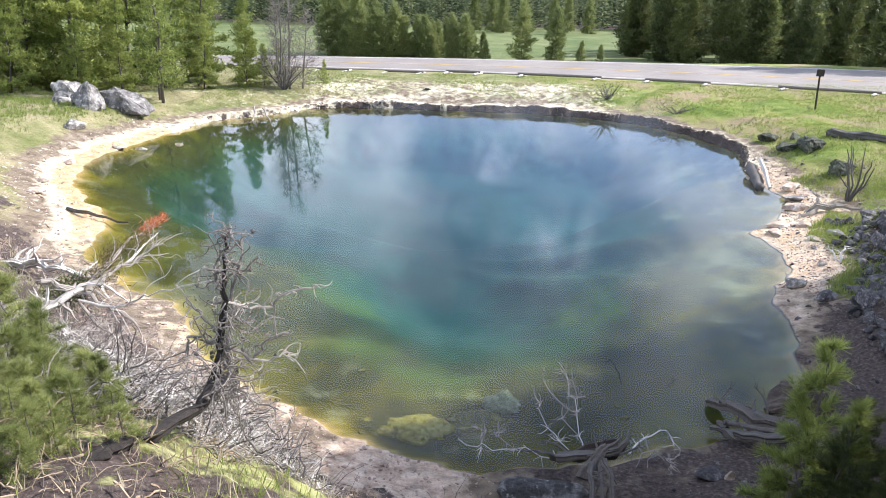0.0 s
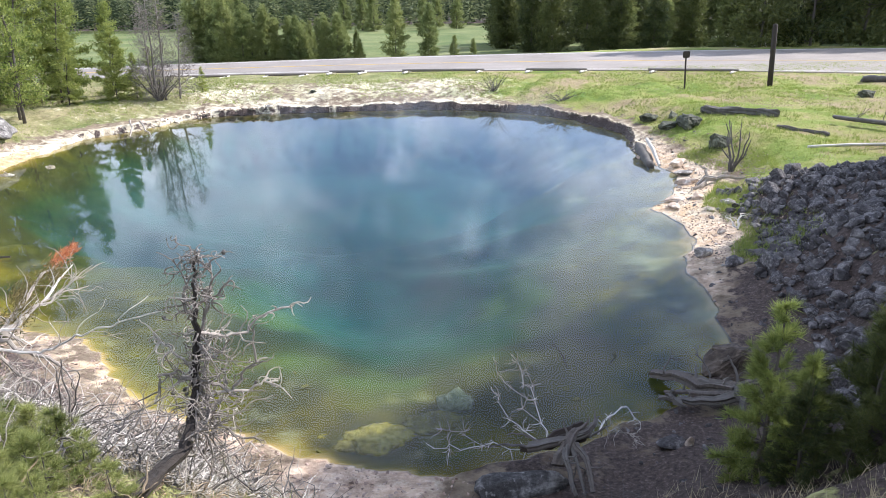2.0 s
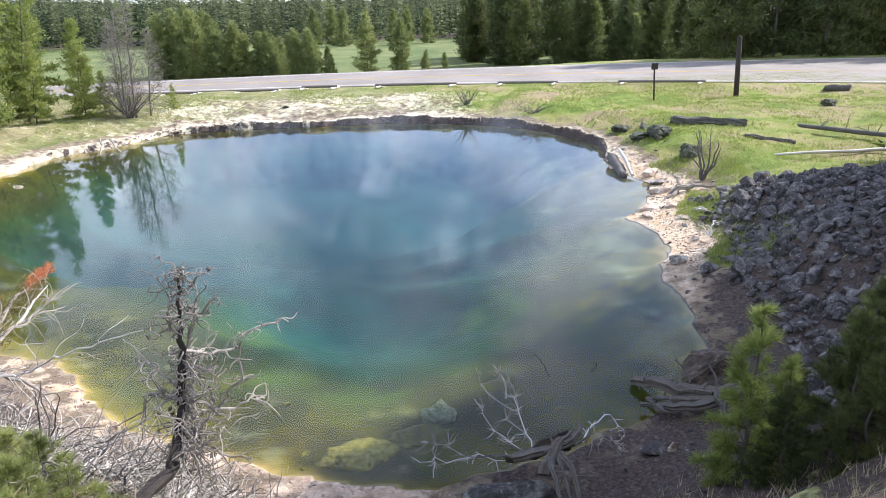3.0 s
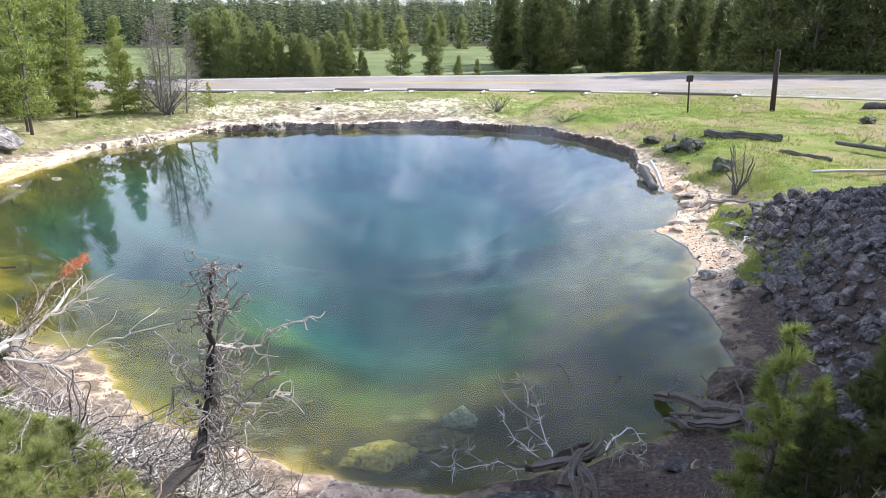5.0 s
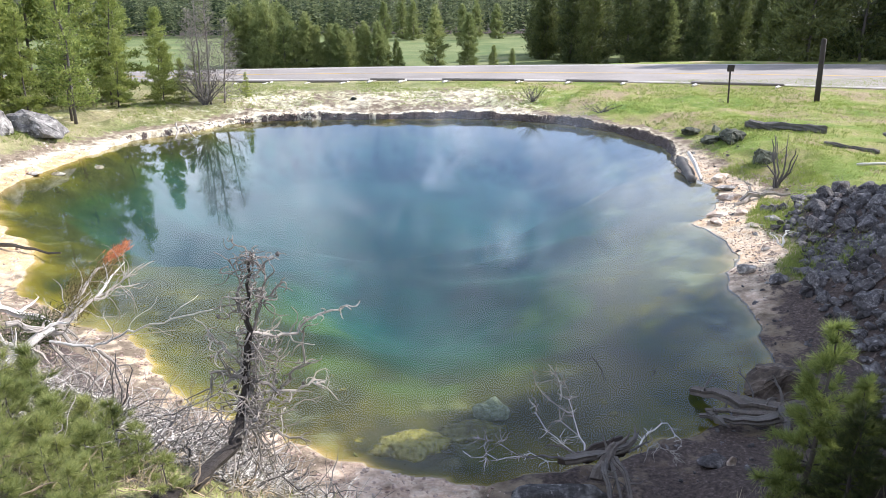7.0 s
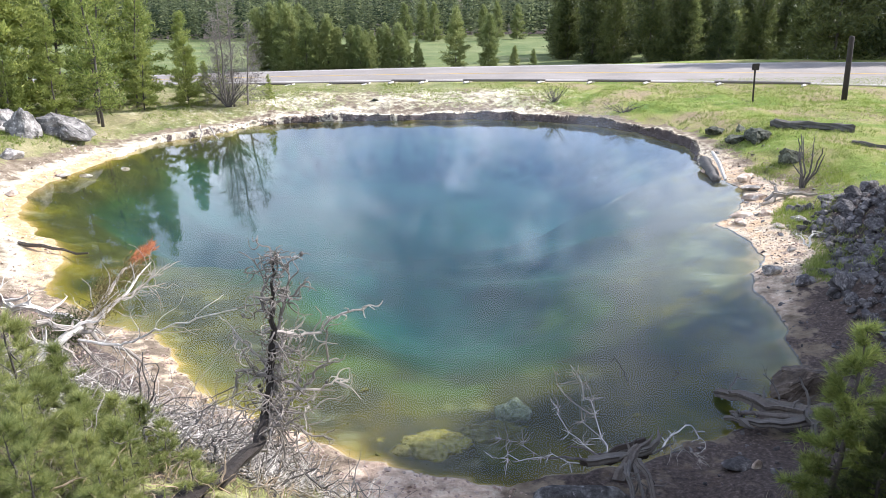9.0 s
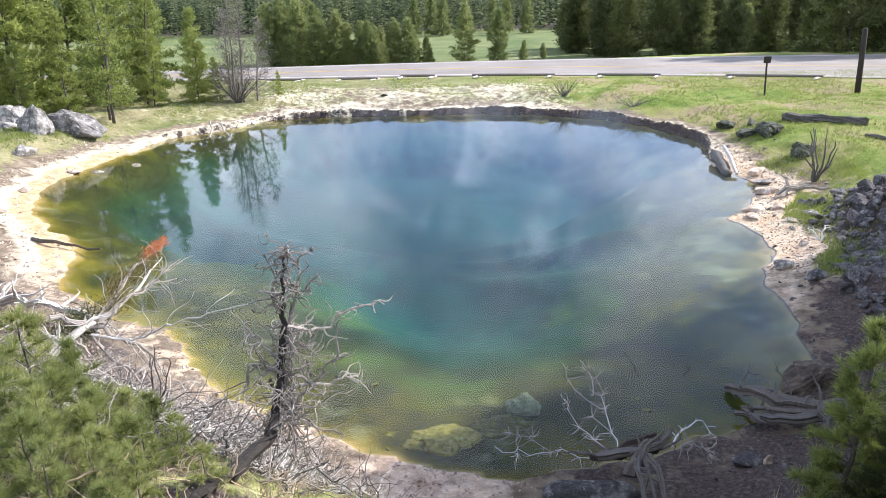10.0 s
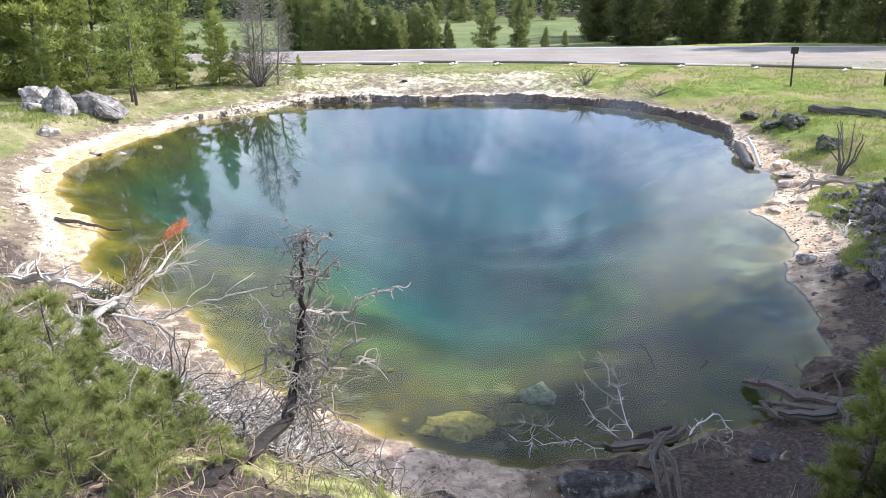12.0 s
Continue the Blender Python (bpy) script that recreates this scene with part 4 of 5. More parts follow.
        limb(curl(q, (math.cos(a), 0.6 * math.sin(a), r.uniform(-0.6, 0.3)), r.uniform(0.16, 0.42), 10, 0.32 * r.choice((-1, 1)), r, 0.16), 0.0046, 0.0023, 5, 0.14, 0.65, 0.05)
    for k in range(20):
        c = part("cone", rock_mesh("cone", 3 + k, (0.011, 0.011, 0.016), 0.5, 1), M_dark_wood, ob, "dark pine cone")
        c.location = r.choice(tips)


gnarled_pine()
# grey dead clump on the far bank
for k, (dx, dy, tall) in enumerate([(0, 0, 3.5), (-0.45, 0.2, 2.9), (0.4, 0.15, 2.6), (-0.2, -0.2, 3.2)]):
    x, y = -7.05 + dx, 23.0 + dy
    sp = [(0, 0, -0.1), (dx * 0.1 + 0.03, 0, tall * 0.25), (dx * 0.2 + 0.06, 0.1, tall * 0.5), (dx * 0.3 + 0.1, 0, tall * 0.75), (dx * 0.4 + 0.15, 0, tall)]
    snag("dead_tree", 70 + k, sp, 0.034, 110, 0.8, M_snag_wood, "bare grey dead tree standing in a clump on the far bank", (x, y, high(x, y)), twigs=6, lo=0.05, up=0.35, bend=0.2, thick=0.17)

# ---- rocks ----


def boulder(name, seed, x, y, size, material, label, group="", turn=0.0, sink=0.25, sub=4, rough=0.22, form=None):
    ob = part(name, rock_mesh(name, seed, size, rough, sub, form=form), material)
    ob.matrix_basis = Matrix.Translation((x, y, high(x, y) + size[2] * (1 - 2 * sink))) @ Matrix.Rotation(turn, 4, "Z")
    return tagged(ob, label, "rock", group)


WEDGE = [(-0.9, -0.2, 0.2), (-0.5, 0.3, 0.9), (0.2, -0.2, 1), (0.55, 0.4, 0.8), (0.95, -0.2, -0.7), (0.5, -0.8, -0.8), (-0.3, -0.8, -0.7), (-1, 0.2, -0.8), (0.8, 0.8, -0.9)]
SLAB = [(-1, -0.5, 0.9), (-0.85, 0.6, 1), (-0.2, -0.6, 0.95), (0.3, 0.5, 0.8), (1, -0.3, -0.55), (1, 0.5, -0.6), (0.7, -0.8, -0.75), (-0.8, -0.75, -0.1), (-0.9, 0.7, -0.6), (-0.45, -0.4, -0.9), (0, -0.9, -0.35)]
boulder("boulder", 1, -10.4, 16.75, (0.42, 0.36, 0.38), M_rock, "grey lichen-spotted boulder in the grass", "boulders", 0.1, 0.2, rough=0.5, form=WEDGE)
boulder("boulder", 27, -9.72, 17.55, (0.64, 0.5, 0.36), M_rock, "large pale grey boulder tilted over a dark hollow", "boulders", 0.0, 0.2, rough=0.5, form=SLAB)
boulder("boulder", 3, -9.9, 15.3, (0.30, 0.22, 0.18), M_rock, "small grey rock in the grass", "boulders", 0.9)
boulder("boulder", 34, -11.5, 17.9, (0.5, 0.4, 0.3), M_rock, "low broad grey rock behind the boulders", "boulders", 0.3, 0.25, rough=0.6, form=SLAB)
boulder("boulder", 4, -11.3, 17.0, (0.4, 0.3, 0.16), M_rock, "low grey rock in the grass", "boulders", 0.5)
for seed, x, y, z, size, stuff, label in ((5, -0.14, 5.08, -0.24, (0.33, 0.27, 0.17), M_mat_rock, "mustard yellow algae-covered rock under shallow water"),
                                           (6, 0.58, 5.62, -0.22, (0.17, 0.15, 0.14), M_mat_pale, "pale green silt-covered rock under water"),
                                           (7, -0.62, 5.15, -0.22, (0.12, 0.09, 0.07), M_mat_rock, "small yellow algae-covered rock under shallow water"),
                                           (8, -0.45, 5.6, -0.27, (0.22, 0.14, 0.08), M_olive_rock, "olive algae-covered rock under shallow water"),
                                           (15, -0.42, 4.98, -0.22, (0.17, 0.13, 0.10), M_mat_rock, "small yellow algae-covered rock under shallow water"),
                                           (9, 0.35, 5.25, -0.2, (0.3, 0.18, 0.1), M_olive_rock, "olive algae-covered rock under shallow water")):
    lump = smooth(part("submerged_rock", lump_mesh("submerged_rock", seed, size), stuff))
    lump.location = (x, y, z)
    tagged(lump, label, "rock", "rocks in the pool")
boulder("shore_rock", 7, 4.3, 8.5, (0.17, 0.12, 0.10), M_rock, "dark grey rock at the waterline", "shore rocks", 0.1)
boulder("shore_rock", 8, 4.42, 7.9, (0.17, 0.13, 0.09), M_talus, "dark rock on the sinter shore", "shore rocks", 0.7)
for k, (x, y, sx, sy, sz) in enumerate([(7.0, 17.7, 0.34, 0.25, 0.2), (7.5, 17.2, 0.22, 0.2, 0.16), (7.3, 15.95, 0.5, 0.3, 0.26), (6.9, 16.2, 0.3, 0.25, 0.2), (7.1, 13.9, 0.32, 0.25, 0.26), (13.5, 18.4, 0.34, 0.25, 0.2), (-2.45, 24.2, 0.16, 0.12, 0.08)]):
    boulder("grass_rock", 9 + k, x, y, (sx * 0.85, sy, sz * 0.9), M_mossy, "mossy grey rock half sunk in the grass", "grass rocks", k * 0.6, 0.36, 4, 0.75)

talus = thing("rock_slope", (0, 0, 0), "dark grey volcanic rubble slope in shade beside the pool", "rock pile", kind="structure")
stones = [rock_mesh("stone", 200 + k, (1, 0.8, 0.62), 0.3, 2) for k in range(8)]
rk = random.Random(4)


def on_talus(x, y):
    d = float(shore(np.array([x]), np.array([y]))[0][0])
    return d > 0.85 and x > 3.85 + 0.42 * (y - 6.3) + 0.25 * math.sin(y * 5) and y < 10.9 - 0.8 * max(0.0, x - 6.4) + 0.2 * math.sin(x * 6) and y > 3.2


count, tail = 0, ([], [])
base_co = [[tuple(v.co) for v in me.vertices] for me in stones]
base_fa = [[tuple(q.vertices) for q in me.polygons] for me in stones]
while count < 5400:
    x, y = rk.uniform(3.3, 10.5), rk.uniform(3.2, 11.3)
    if not on_talus(x, y):
        continue
    size = rk.choice([0.07, 0.09, 0.11, 0.14, 0.19] if count < 300 else [0.03, 0.045, 0.06, 0.08, 0.11])
    m = pose(x, y, high(x, y) + size * rk.uniform(0.1, 0.5), rk.uniform(-40, 40), rk.uniform(-40, 40), rk.uniform(0, 360)) @ Matrix.Scale(size, 4)
    k = count % 8
    if count < 300:
        part("stone", stones[k], M_talus, talus).matrix_basis = m
    else:
        b0 = len(tail[0])
        tail[0].extend([tuple(m @ Vector(q)) for q in base_co[k]])
        tail[1].extend([tuple(b0 + i for i in q) for q in base_fa[k]])
    count += 1
tagged(part("small_stones", tail, M_talus, talus), kind="stuff")

# ---- wooden things ----


def log_thing(name, a, b, r0, r1, material, label, seed=0, stubs=0, category="log", group="", ragged=0.08):
    rng = random.Random(seed)
    a, b = Vector(a), Vector(b)
    ob = thing(name, a, label, category, group)
    s = Soup()
    pts = [(b - a) * t + Vector((rng.gauss(0, 0.012), rng.gauss(0, 0.012), rng.gauss(0, 0.008))) for t in (0, 0.03, 0.12, 0.22, 0.33, 0.44, 0.55, 0.66, 0.77, 0.88, 0.97, 1)]
    rr = [q * rng.uniform(1 - ragged * 0.7, 1.08) for q in taper(12, r0, r1)]
    rr[0] *= 0.8
    rr[-1] *= 0.8
    s.tube(pts, rr, 14, ragged * 0.7, rng, 0.22)
    trunk = part("trunk", s.data(), material, ob)
    if ragged < 0.25:
        smooth(trunk)
    for _ in range(stubs):
        t = rng.uniform(0.1, 0.95)
        w = (rng.gauss(0, 0.6), rng.gauss(0, 0.6), rng.uniform(0.2, 1))
        s = Soup()
        line = wander((b - a) * t, w, rng.uniform(0.15, 0.5), 4, 0.15, rng)
        s.tube(line, taper(5, r0 * 0.25, 0.004), 5)
        part("stub", s.data(), material, ob)
    return ob


def barrier(xa, xb, seed):
    """A parking log: a long round log laid on two short cross logs."""
    ya, yb = road_near(xa) - 0.55, road_near(xb) - 0.55
    za = 0.68 if xa > -3 else 0.61
    ob = thing("log_barrier", (xa, ya, za), "long grey parking log resting on two short cross logs", "barrier", "log barriers by the road")
    d = Vector((xb - xa, yb - ya, 0))
    rng = random.Random(seed)
    s = Soup()
    s.tube([d * t + Vector((0, 0, 0.125)) for t in (0, 0.01, 0.25, 0.5, 0.75, 0.99, 1)], [0.040, 0.049, 0.050, 0.048, 0.046, 0.045, 0.040], 12, 0.05, rng)
    smooth(part("rail", s.data(), M_snag_wood, ob))
    side = Vector((-d.y, d.x, 0)).normalized()
    for t in (0.07, 0.95):
        s = Soup()
        s.tube([d * t - side * 0.36 - d.normalized() * 0.16 + Vector((0, 0, 0.06)), d * t - side * 0.34 - d.normalized() * 0.15 + Vector((0, 0, 0.06)), d * t + side * 0.25 + d.normalized() * 0.1 + Vector((0, 0, 0.07))], [0.036, 0.043, 0.043], 10, 0.05, rng)
        smooth(part("cross_log", s.data(), M_white_wood, ob, "bleached short cross log"))


for k, (xa, xb) in enumerate([(-7.3, -6.0), (-4.55, -3.0), (-2.1, -0.75), (0.7, 3.85), (5.4, 7.65), (9.8, 12.8)]):
    barrier(xa, xb, 300 + k)


def sign_post():
    x, y = 9.62, 21.6
    ob = thing("trail_sign", (x, y, high(x, y)), "thin dark metal post with a small dark square sign", "sign")
    s = Soup()
    s.tube([(0, 0, -0.1), (-0.08, 0, 1.18)], [0.028, 0.028], 8)
    part("post", s.data(), M_post, ob)
    bm = bmesh.new()
    bmesh.ops.create_cube(bm, size=1.0)
    for v in bm.verts:
        v.co = Vector((v.co.x * 0.22 - 0.08, v.co.y * 0.04 - 0.04, v.co.z * 0.2 + 1.12))
    bmesh.ops.bevel(bm, geom=bm.edges[:], offset=0.012, segments=2, affect="EDGES")
    me = bpy.data.meshes.new("board")
    bm.to_mesh(me)
    bm.free()
    part("board", me, M_post, ob, "small dark sign board")


sign_post()
s = Soup()
s.tube([(0, 0, -0.2), (-0.05, 0, 0.7), (-0.12, 0, 1.92), (-0.12, 0, 1.96)], [0.085, 0.08, 0.075, 0.05], 14, 0.03)
post = smooth(part("wooden_post", s.data(), M_post))
post.location = (12.5, 21.65, high(12.5, 21.65))
tagged(post, "dark brown round wooden post leaning slightly on the lawn", "post")

log_thing("fallen_log", (7.95, 16.65, high(7.95, 16.65) + 0.1), (9.46, 15.8, high(9.46, 15.8) + 0.08), 0.12, 0.10, M_dark_wood, "dark rotting log lying in the grass", 1, 0, ragged=0.4)
log_thing("fallen_log", (10.3, 15.05, high(10.3, 15.05) + 0.15), (11.6, 11.9, high(11.6, 11.9) + 0.2), 0.04, 0.065, M_dark_wood, "dark dead trunk with broken branch stubs lying in the grass", 2, 16)
log_thing("fallen_log", (8.7, 14.5, high(8.7, 14.5) + 0.04), (9.4, 13.7, high(9.4, 13.7) + 0.05), 0.06, 0.05, M_dark_wood, "thin dark rotting log sunk in the grass", 7, ragged=0.3)
log_thing("fallen_log", (8.05, 12.3, high(8.05, 12.3) + 0.1), (11.6, 12.0, high(11.6, 12.0) + 0.15), 0.025, 0.038, M_white_wood, "thin bleached white log lying in the grass", 3)
# dark wood and white strip put shaded face and sunlit edge into the colour
split_log = log_thing("shore_log", (5.76, 15.05, 0.16), (5.56, 13.72, 0.02), 0.125, 0.095, M_dark_wood, "short split log slanting into water, dark with one edge coloured as sunlit", 4, ragged=0.2)
s = Soup()
s.tube([Vector((5.93, 15.02, 0.34)) - split_log.location, Vector((5.84, 14.4, 0.24)) - split_log.location, Vector((5.70, 13.62, 0.06)) - split_log.location], [0.036, 0.042, 0.03], 9, 0.15, random.Random(4))
part("sunlit_edge", s.data(), M_white_wood, split_log, "white splintered strip with sunlight put into its colour")

# ---- dead wood round the near bank ----


def sticks(name, lines, material, label, category="dead branch", group="", seed=0, twigs=0, twig_len=0.2, names="limb", other=None, crook=1.0):
    """A thing made of tapering limbs; each line is ([points], thick, thin)."""
    r = random.Random(seed)
    at = Vector(lines[0][0][0])
    ob = thing(name, at, label, category, group)
    for m, (pts, a, b) in enumerate(lines):
        wood = other if other and m % 3 else material
        pts = [Vector(q) - at for q in pts]
        fine = []
        for i in range(len(pts) - 1):
            for u in (0, 0.33, 0.66):
                fine.append(pts[i].lerp(pts[i + 1], u) + Vector((r.gauss(0, 1), r.gauss(0, 1), r.gauss(0, 1))) * (a * 0.22 + 0.008) * crook * (1 if i or u else 0))
        fine.append(pts[-1])
        s = Soup()
        thick = max(a, b) > 0.02
        s.tube(fine, taper(len(fine), a, b), 15 if thick else 6, 0.07 if thick else 0.15, r, 0.42 if thick else 0.1)
        limb = part(names, s.data(), wood, ob)
        for _ in range(twigs):
            j = r.randint(1, len(fine) - 1)
            w = (fine[j] - fine[j - 1]).normalized() + Vector((r.gauss(0, 0.8), r.gauss(0, 0.8), r.gauss(0, 0.8)))
            s = Soup()
            s.tube(wander(fine[j], w, twig_len * r.uniform(0.4, 1.2), 6, 0.28, r), taper(7, max(0.003, b * 0.8), 0.0012), 4)
            part("twig", s.data(), wood if _ % 2 else other or material, limb)
    return ob


# fallen dead pine that juts out over the water, its tip still red with dead needles
fallen = sticks("fallen_pine", [
    ([(-2.75, 3.85, 1.15), (-2.6, 4.0, 1.42), (-2.44, 4.2, 1.50)], 0.0339, 0.0243),
    ([(-2.66, 4.08, 1.58), (-2.50, 4.16, 1.50), (-2.34, 4.22, 1.40), (-2.2, 4.26, 1.28), (-2.12, 4.3, 1.15)], 0.0203, 0.0075),
    ([(-2.44, 4.2, 1.48), (-2.46, 4.55, 1.54), (-2.44, 4.9, 1.62), (-2.45, 5.3, 1.63)], 0.0220, 0.0056),
    ([(-2.46, 4.25, 1.48), (-2.36, 4.6, 1.50), (-2.38, 4.95, 1.56), (-2.34, 5.15, 1.6)], 0.0152, 0.0037),
    ([(-2.42, 4.25, 1.48), (-2.30, 4.5, 1.54), (-2.20, 4.7, 1.60), (-2.06, 4.85, 1.70)], 0.0119, 0.0029),
    ([(-2.36, 4.5, 1.54), (-2.26, 4.7, 1.56), (-2.16, 4.95, 1.50)], 0.0094, 0.0029),
    ([(-2.45, 4.15, 1.42), (-2.2, 4.12, 1.38), (-2.07, 4.1, 1.42), (-1.86, 4.0, 1.56), (-1.66, 3.9, 1.66), (-1.42, 3.78, 1.76), (-1.19, 3.65, 1.86)], 0.0101, 0.0029),
    ([(-2.5, 4.1, 1.42), (-2.47, 4.0, 1.2), (-2.35, 3.95, 0.95)], 0.0136, 0.0056),
    ([(-2.45, 4.15, 1.4), (-2.25, 4.15, 1.15), (-2.1, 4.2, 0.85)], 0.0119, 0.0046),
    ([(-2.55, 4.0, 1.3), (-2.3, 3.85, 1.2), (-2.05, 3.8, 1.1), (-1.85, 3.85, 1.05)], 0.0119, 0.0037),
], M_white_wood, "bleached fallen pine jutting over the water", "dead tree", seed=5, twigs=12, twig_len=0.28, other=M_grey_wood, crook=0.8)
rn = np.random.default_rng(8)
k = 420
t = rn.random(k)
c = np.stack([-2.45 + rn.normal(0, 0.018, k), 5.05 + 0.45 * t + rn.normal(0, 0.02, k), 1.63 + rn.normal(0, 0.02, k)], 1) - np.array(tuple(fallen.location))
w = rn.normal(size=(k, 3)) * 0.6 + np.array([[0, 1.3, 0.3]])
part("dead_needles", tri_mesh("dead_needles", blades(c, w / np.linalg.norm(w, axis=1, keepdims=True), 0.06 * rn.uniform(0.6, 1.2, k), np.full(k, 0.009), rn), M_needle_red), None, fallen, "rust-red dead needles")

k = 1700
t = rn.random(k)
c = np.stack([-2.45 + rn.normal(0, 0.05, k) + 0.06 * np.sin(t * 9), 4.3 + 0.75 * t, 1.50 + 0.11 * t + rn.normal(0, 0.05, k)], 1) - np.array(tuple(fallen.location))
w = rn.normal(size=(k, 3)) * 0.9 + np.array([[0, 1.0, 0.4]])
part("withered_needles", tri_mesh("withered_needles", blades(c, w / np.linalg.norm(w, axis=1, keepdims=True), 0.055 * rn.uniform(0.6, 1.2, k), np.full(k, 0.006), rn), M_needle_brown), None, fallen, "sparse olive-brown withered needles")

k = 1300
c = np.stack([-2.62 + rn.normal(0, 0.09, k), 4.3 + rn.normal(0, 0.12, k), 1.42 + rn.normal(0, 0.06, k)], 1) - np.array(tuple(fallen.location))
w = rn.normal(size=(k, 3)) + np.array([[0, 0.6, 0.3]])
part("withered_needles", tri_mesh("withered_needles", blades(c, w / np.linalg.norm(w, axis=1, keepdims=True), 0.06 * rn.uniform(0.6, 1.2, k), np.full(k, 0.007), rn), M_needle_dark), None, fallen, "tuft of dark withered needles")
fallen.location = fallen.location + Vector((-0.07, 0.0, -0.04))

# bleached log with broken twigs on the sinter beach
sticks("beached_log", [([(-5.4, 6.9, 0.42), (-4.9, 6.85, 0.46), (-4.5, 6.8, 0.42), (-4.05, 6.7, 0.32)], 0.045, 0.03)], M_white_wood, "bleached white log with broken twigs on the beach", "log", seed=6, twigs=14, twig_len=0.4)
# dark limb lying into the shallows by the spit
sticks("drift_stick", [([(-6.6, 9.9, 0.14), (-6.0, 9.75, 0.09), (-5.45, 9.7, 0.03)], 0.03, 0.012)], M_dark_wood, "thin dark stick lying into the shallows", "stick", seed=7, twigs=1)
sticks("drift_stick", [([(-6.9, 19.9, 0.28), (-6.6, 19.4, 0.1), (-6.4, 19.1, 0.02)], 0.03, 0.012), ([(-7.2, 20.0, 0.3), (-7.0, 19.4, 0.1), (-6.9, 19.0, 0.02)], 0.028, 0.012)], M_grey_wood, "pale sticks leaning from the far bank into water", "stick", seed=8)

# dead twigs that stand out of the shallows
sticks("drowned_branch", [
    ([(1.18, 4.45, 0.12), (1.22, 4.95, 0.16), (1.22, 5.28, 0.22), (1.06, 5.44, 0.42)], 0.0047, 0.0014),
    ([(1.2, 4.75, 0.14), (1.02, 5.1, 0.25), (0.92, 5.36, 0.36)], 0.0032, 0.0014),
    ([(1.22, 5.1, 0.18), (1.16, 5.3, 0.28), (1.12, 5.4, 0.34)], 0.0026, 0.0014),
    ([(1.16, 4.5, 0.12), (0.95, 4.85, 0.18), (0.86, 5.15, 0.22)], 0.0032, 0.0014)], M_white_wood, "thin grey drowned branch with curling twigs above the water", group="drowned branches", seed=9, twigs=26, twig_len=0.12, crook=2.8, other=M_grey_wood)
sticks("drowned_branch", [
    ([(1.15, 4.4, 0.16), (0.77, 4.5, 0.12), (0.52, 4.5, 0.13), (0.30, 4.5, 0.14)], 0.0053, 0.0014),
    ([(0.8, 4.49, 0.12), (0.56, 4.6, 0.17), (0.38, 4.66, 0.2)], 0.0032, 0.0014)], M_white_wood, "bleached branch lying low over the shallows", group="drowned branches", seed=10, twigs=26, twig_len=0.12, crook=2.0, other=M_grey_wood)
sticks("drowned_branch", [([(1.5, 4.2, 0.4), (1.72, 4.45, 0.42), (1.84, 4.52, 0.36), (1.94, 4.47, 0.22)], 0.0080, 0.0014),
    ([(1.6, 4.3, 0.38), (1.75, 4.4, 0.3), (1.85, 4.35, 0.22)], 0.0037, 0.0014)], M_white_wood, "arching grey dead branch beside the stump", group="drowned branches", seed=12, twigs=20, twig_len=0.14, crook=2.0, other=M_grey_wood)

# uprooted stump on the near shore
sticks("uprooted_stump", [
    ([(1.18, 4.02, 0.28), (1.26, 4.12, 0.38), (1.34, 4.2, 0.44)], 0.06, 0.03),
    ([(1.0, 4.28, 0.26), (1.2, 4.18, 0.36), (1.38, 4.17, 0.42), (1.46, 4.18, 0.50)], 0.04, 0.022),
    ([(1.24, 4.1, 0.38), (1.20, 3.95, 0.37), (1.21, 3.7, 0.28)], 0.030, 0.016),
    ([(1.3, 4.1, 0.40), (1.34, 3.95, 0.39), (1.32, 3.7, 0.30)], 0.026, 0.012),
    ([(1.27, 4.1, 0.38), (1.27, 3.92, 0.37), (1.27, 3.7, 0.28)], 0.02, 0.008),
    ([(1.0, 4.3, 0.25), (0.85, 4.42, 0.2), (0.72, 4.5, 0.12)], 0.012, 0.005),
    ([(1.1, 4.22, 0.32), (0.98, 4.4, 0.3), (0.9, 4.55, 0.2)], 0.010, 0.004),
    ([(1.42, 4.15, 0.42), (1.55, 4.2, 0.45), (1.62, 4.3, 0.4)], 0.010, 0.004)], M_drift, "grey splintered uprooted stump lying on the near shore", "stump", seed=13, twigs=4, twig_len=0.16, names="root", crook=0.35, other=M_dark_wood)
sticks("rotten_log", [([(0.95, 4.35, 0.2), (1.15, 4.3, 0.27), (1.42, 4.3, 0.36)], 0.02, 0.07)], M_post, "black rotten log behind the stump", "log", seed=17, twigs=3, twig_len=0.12)

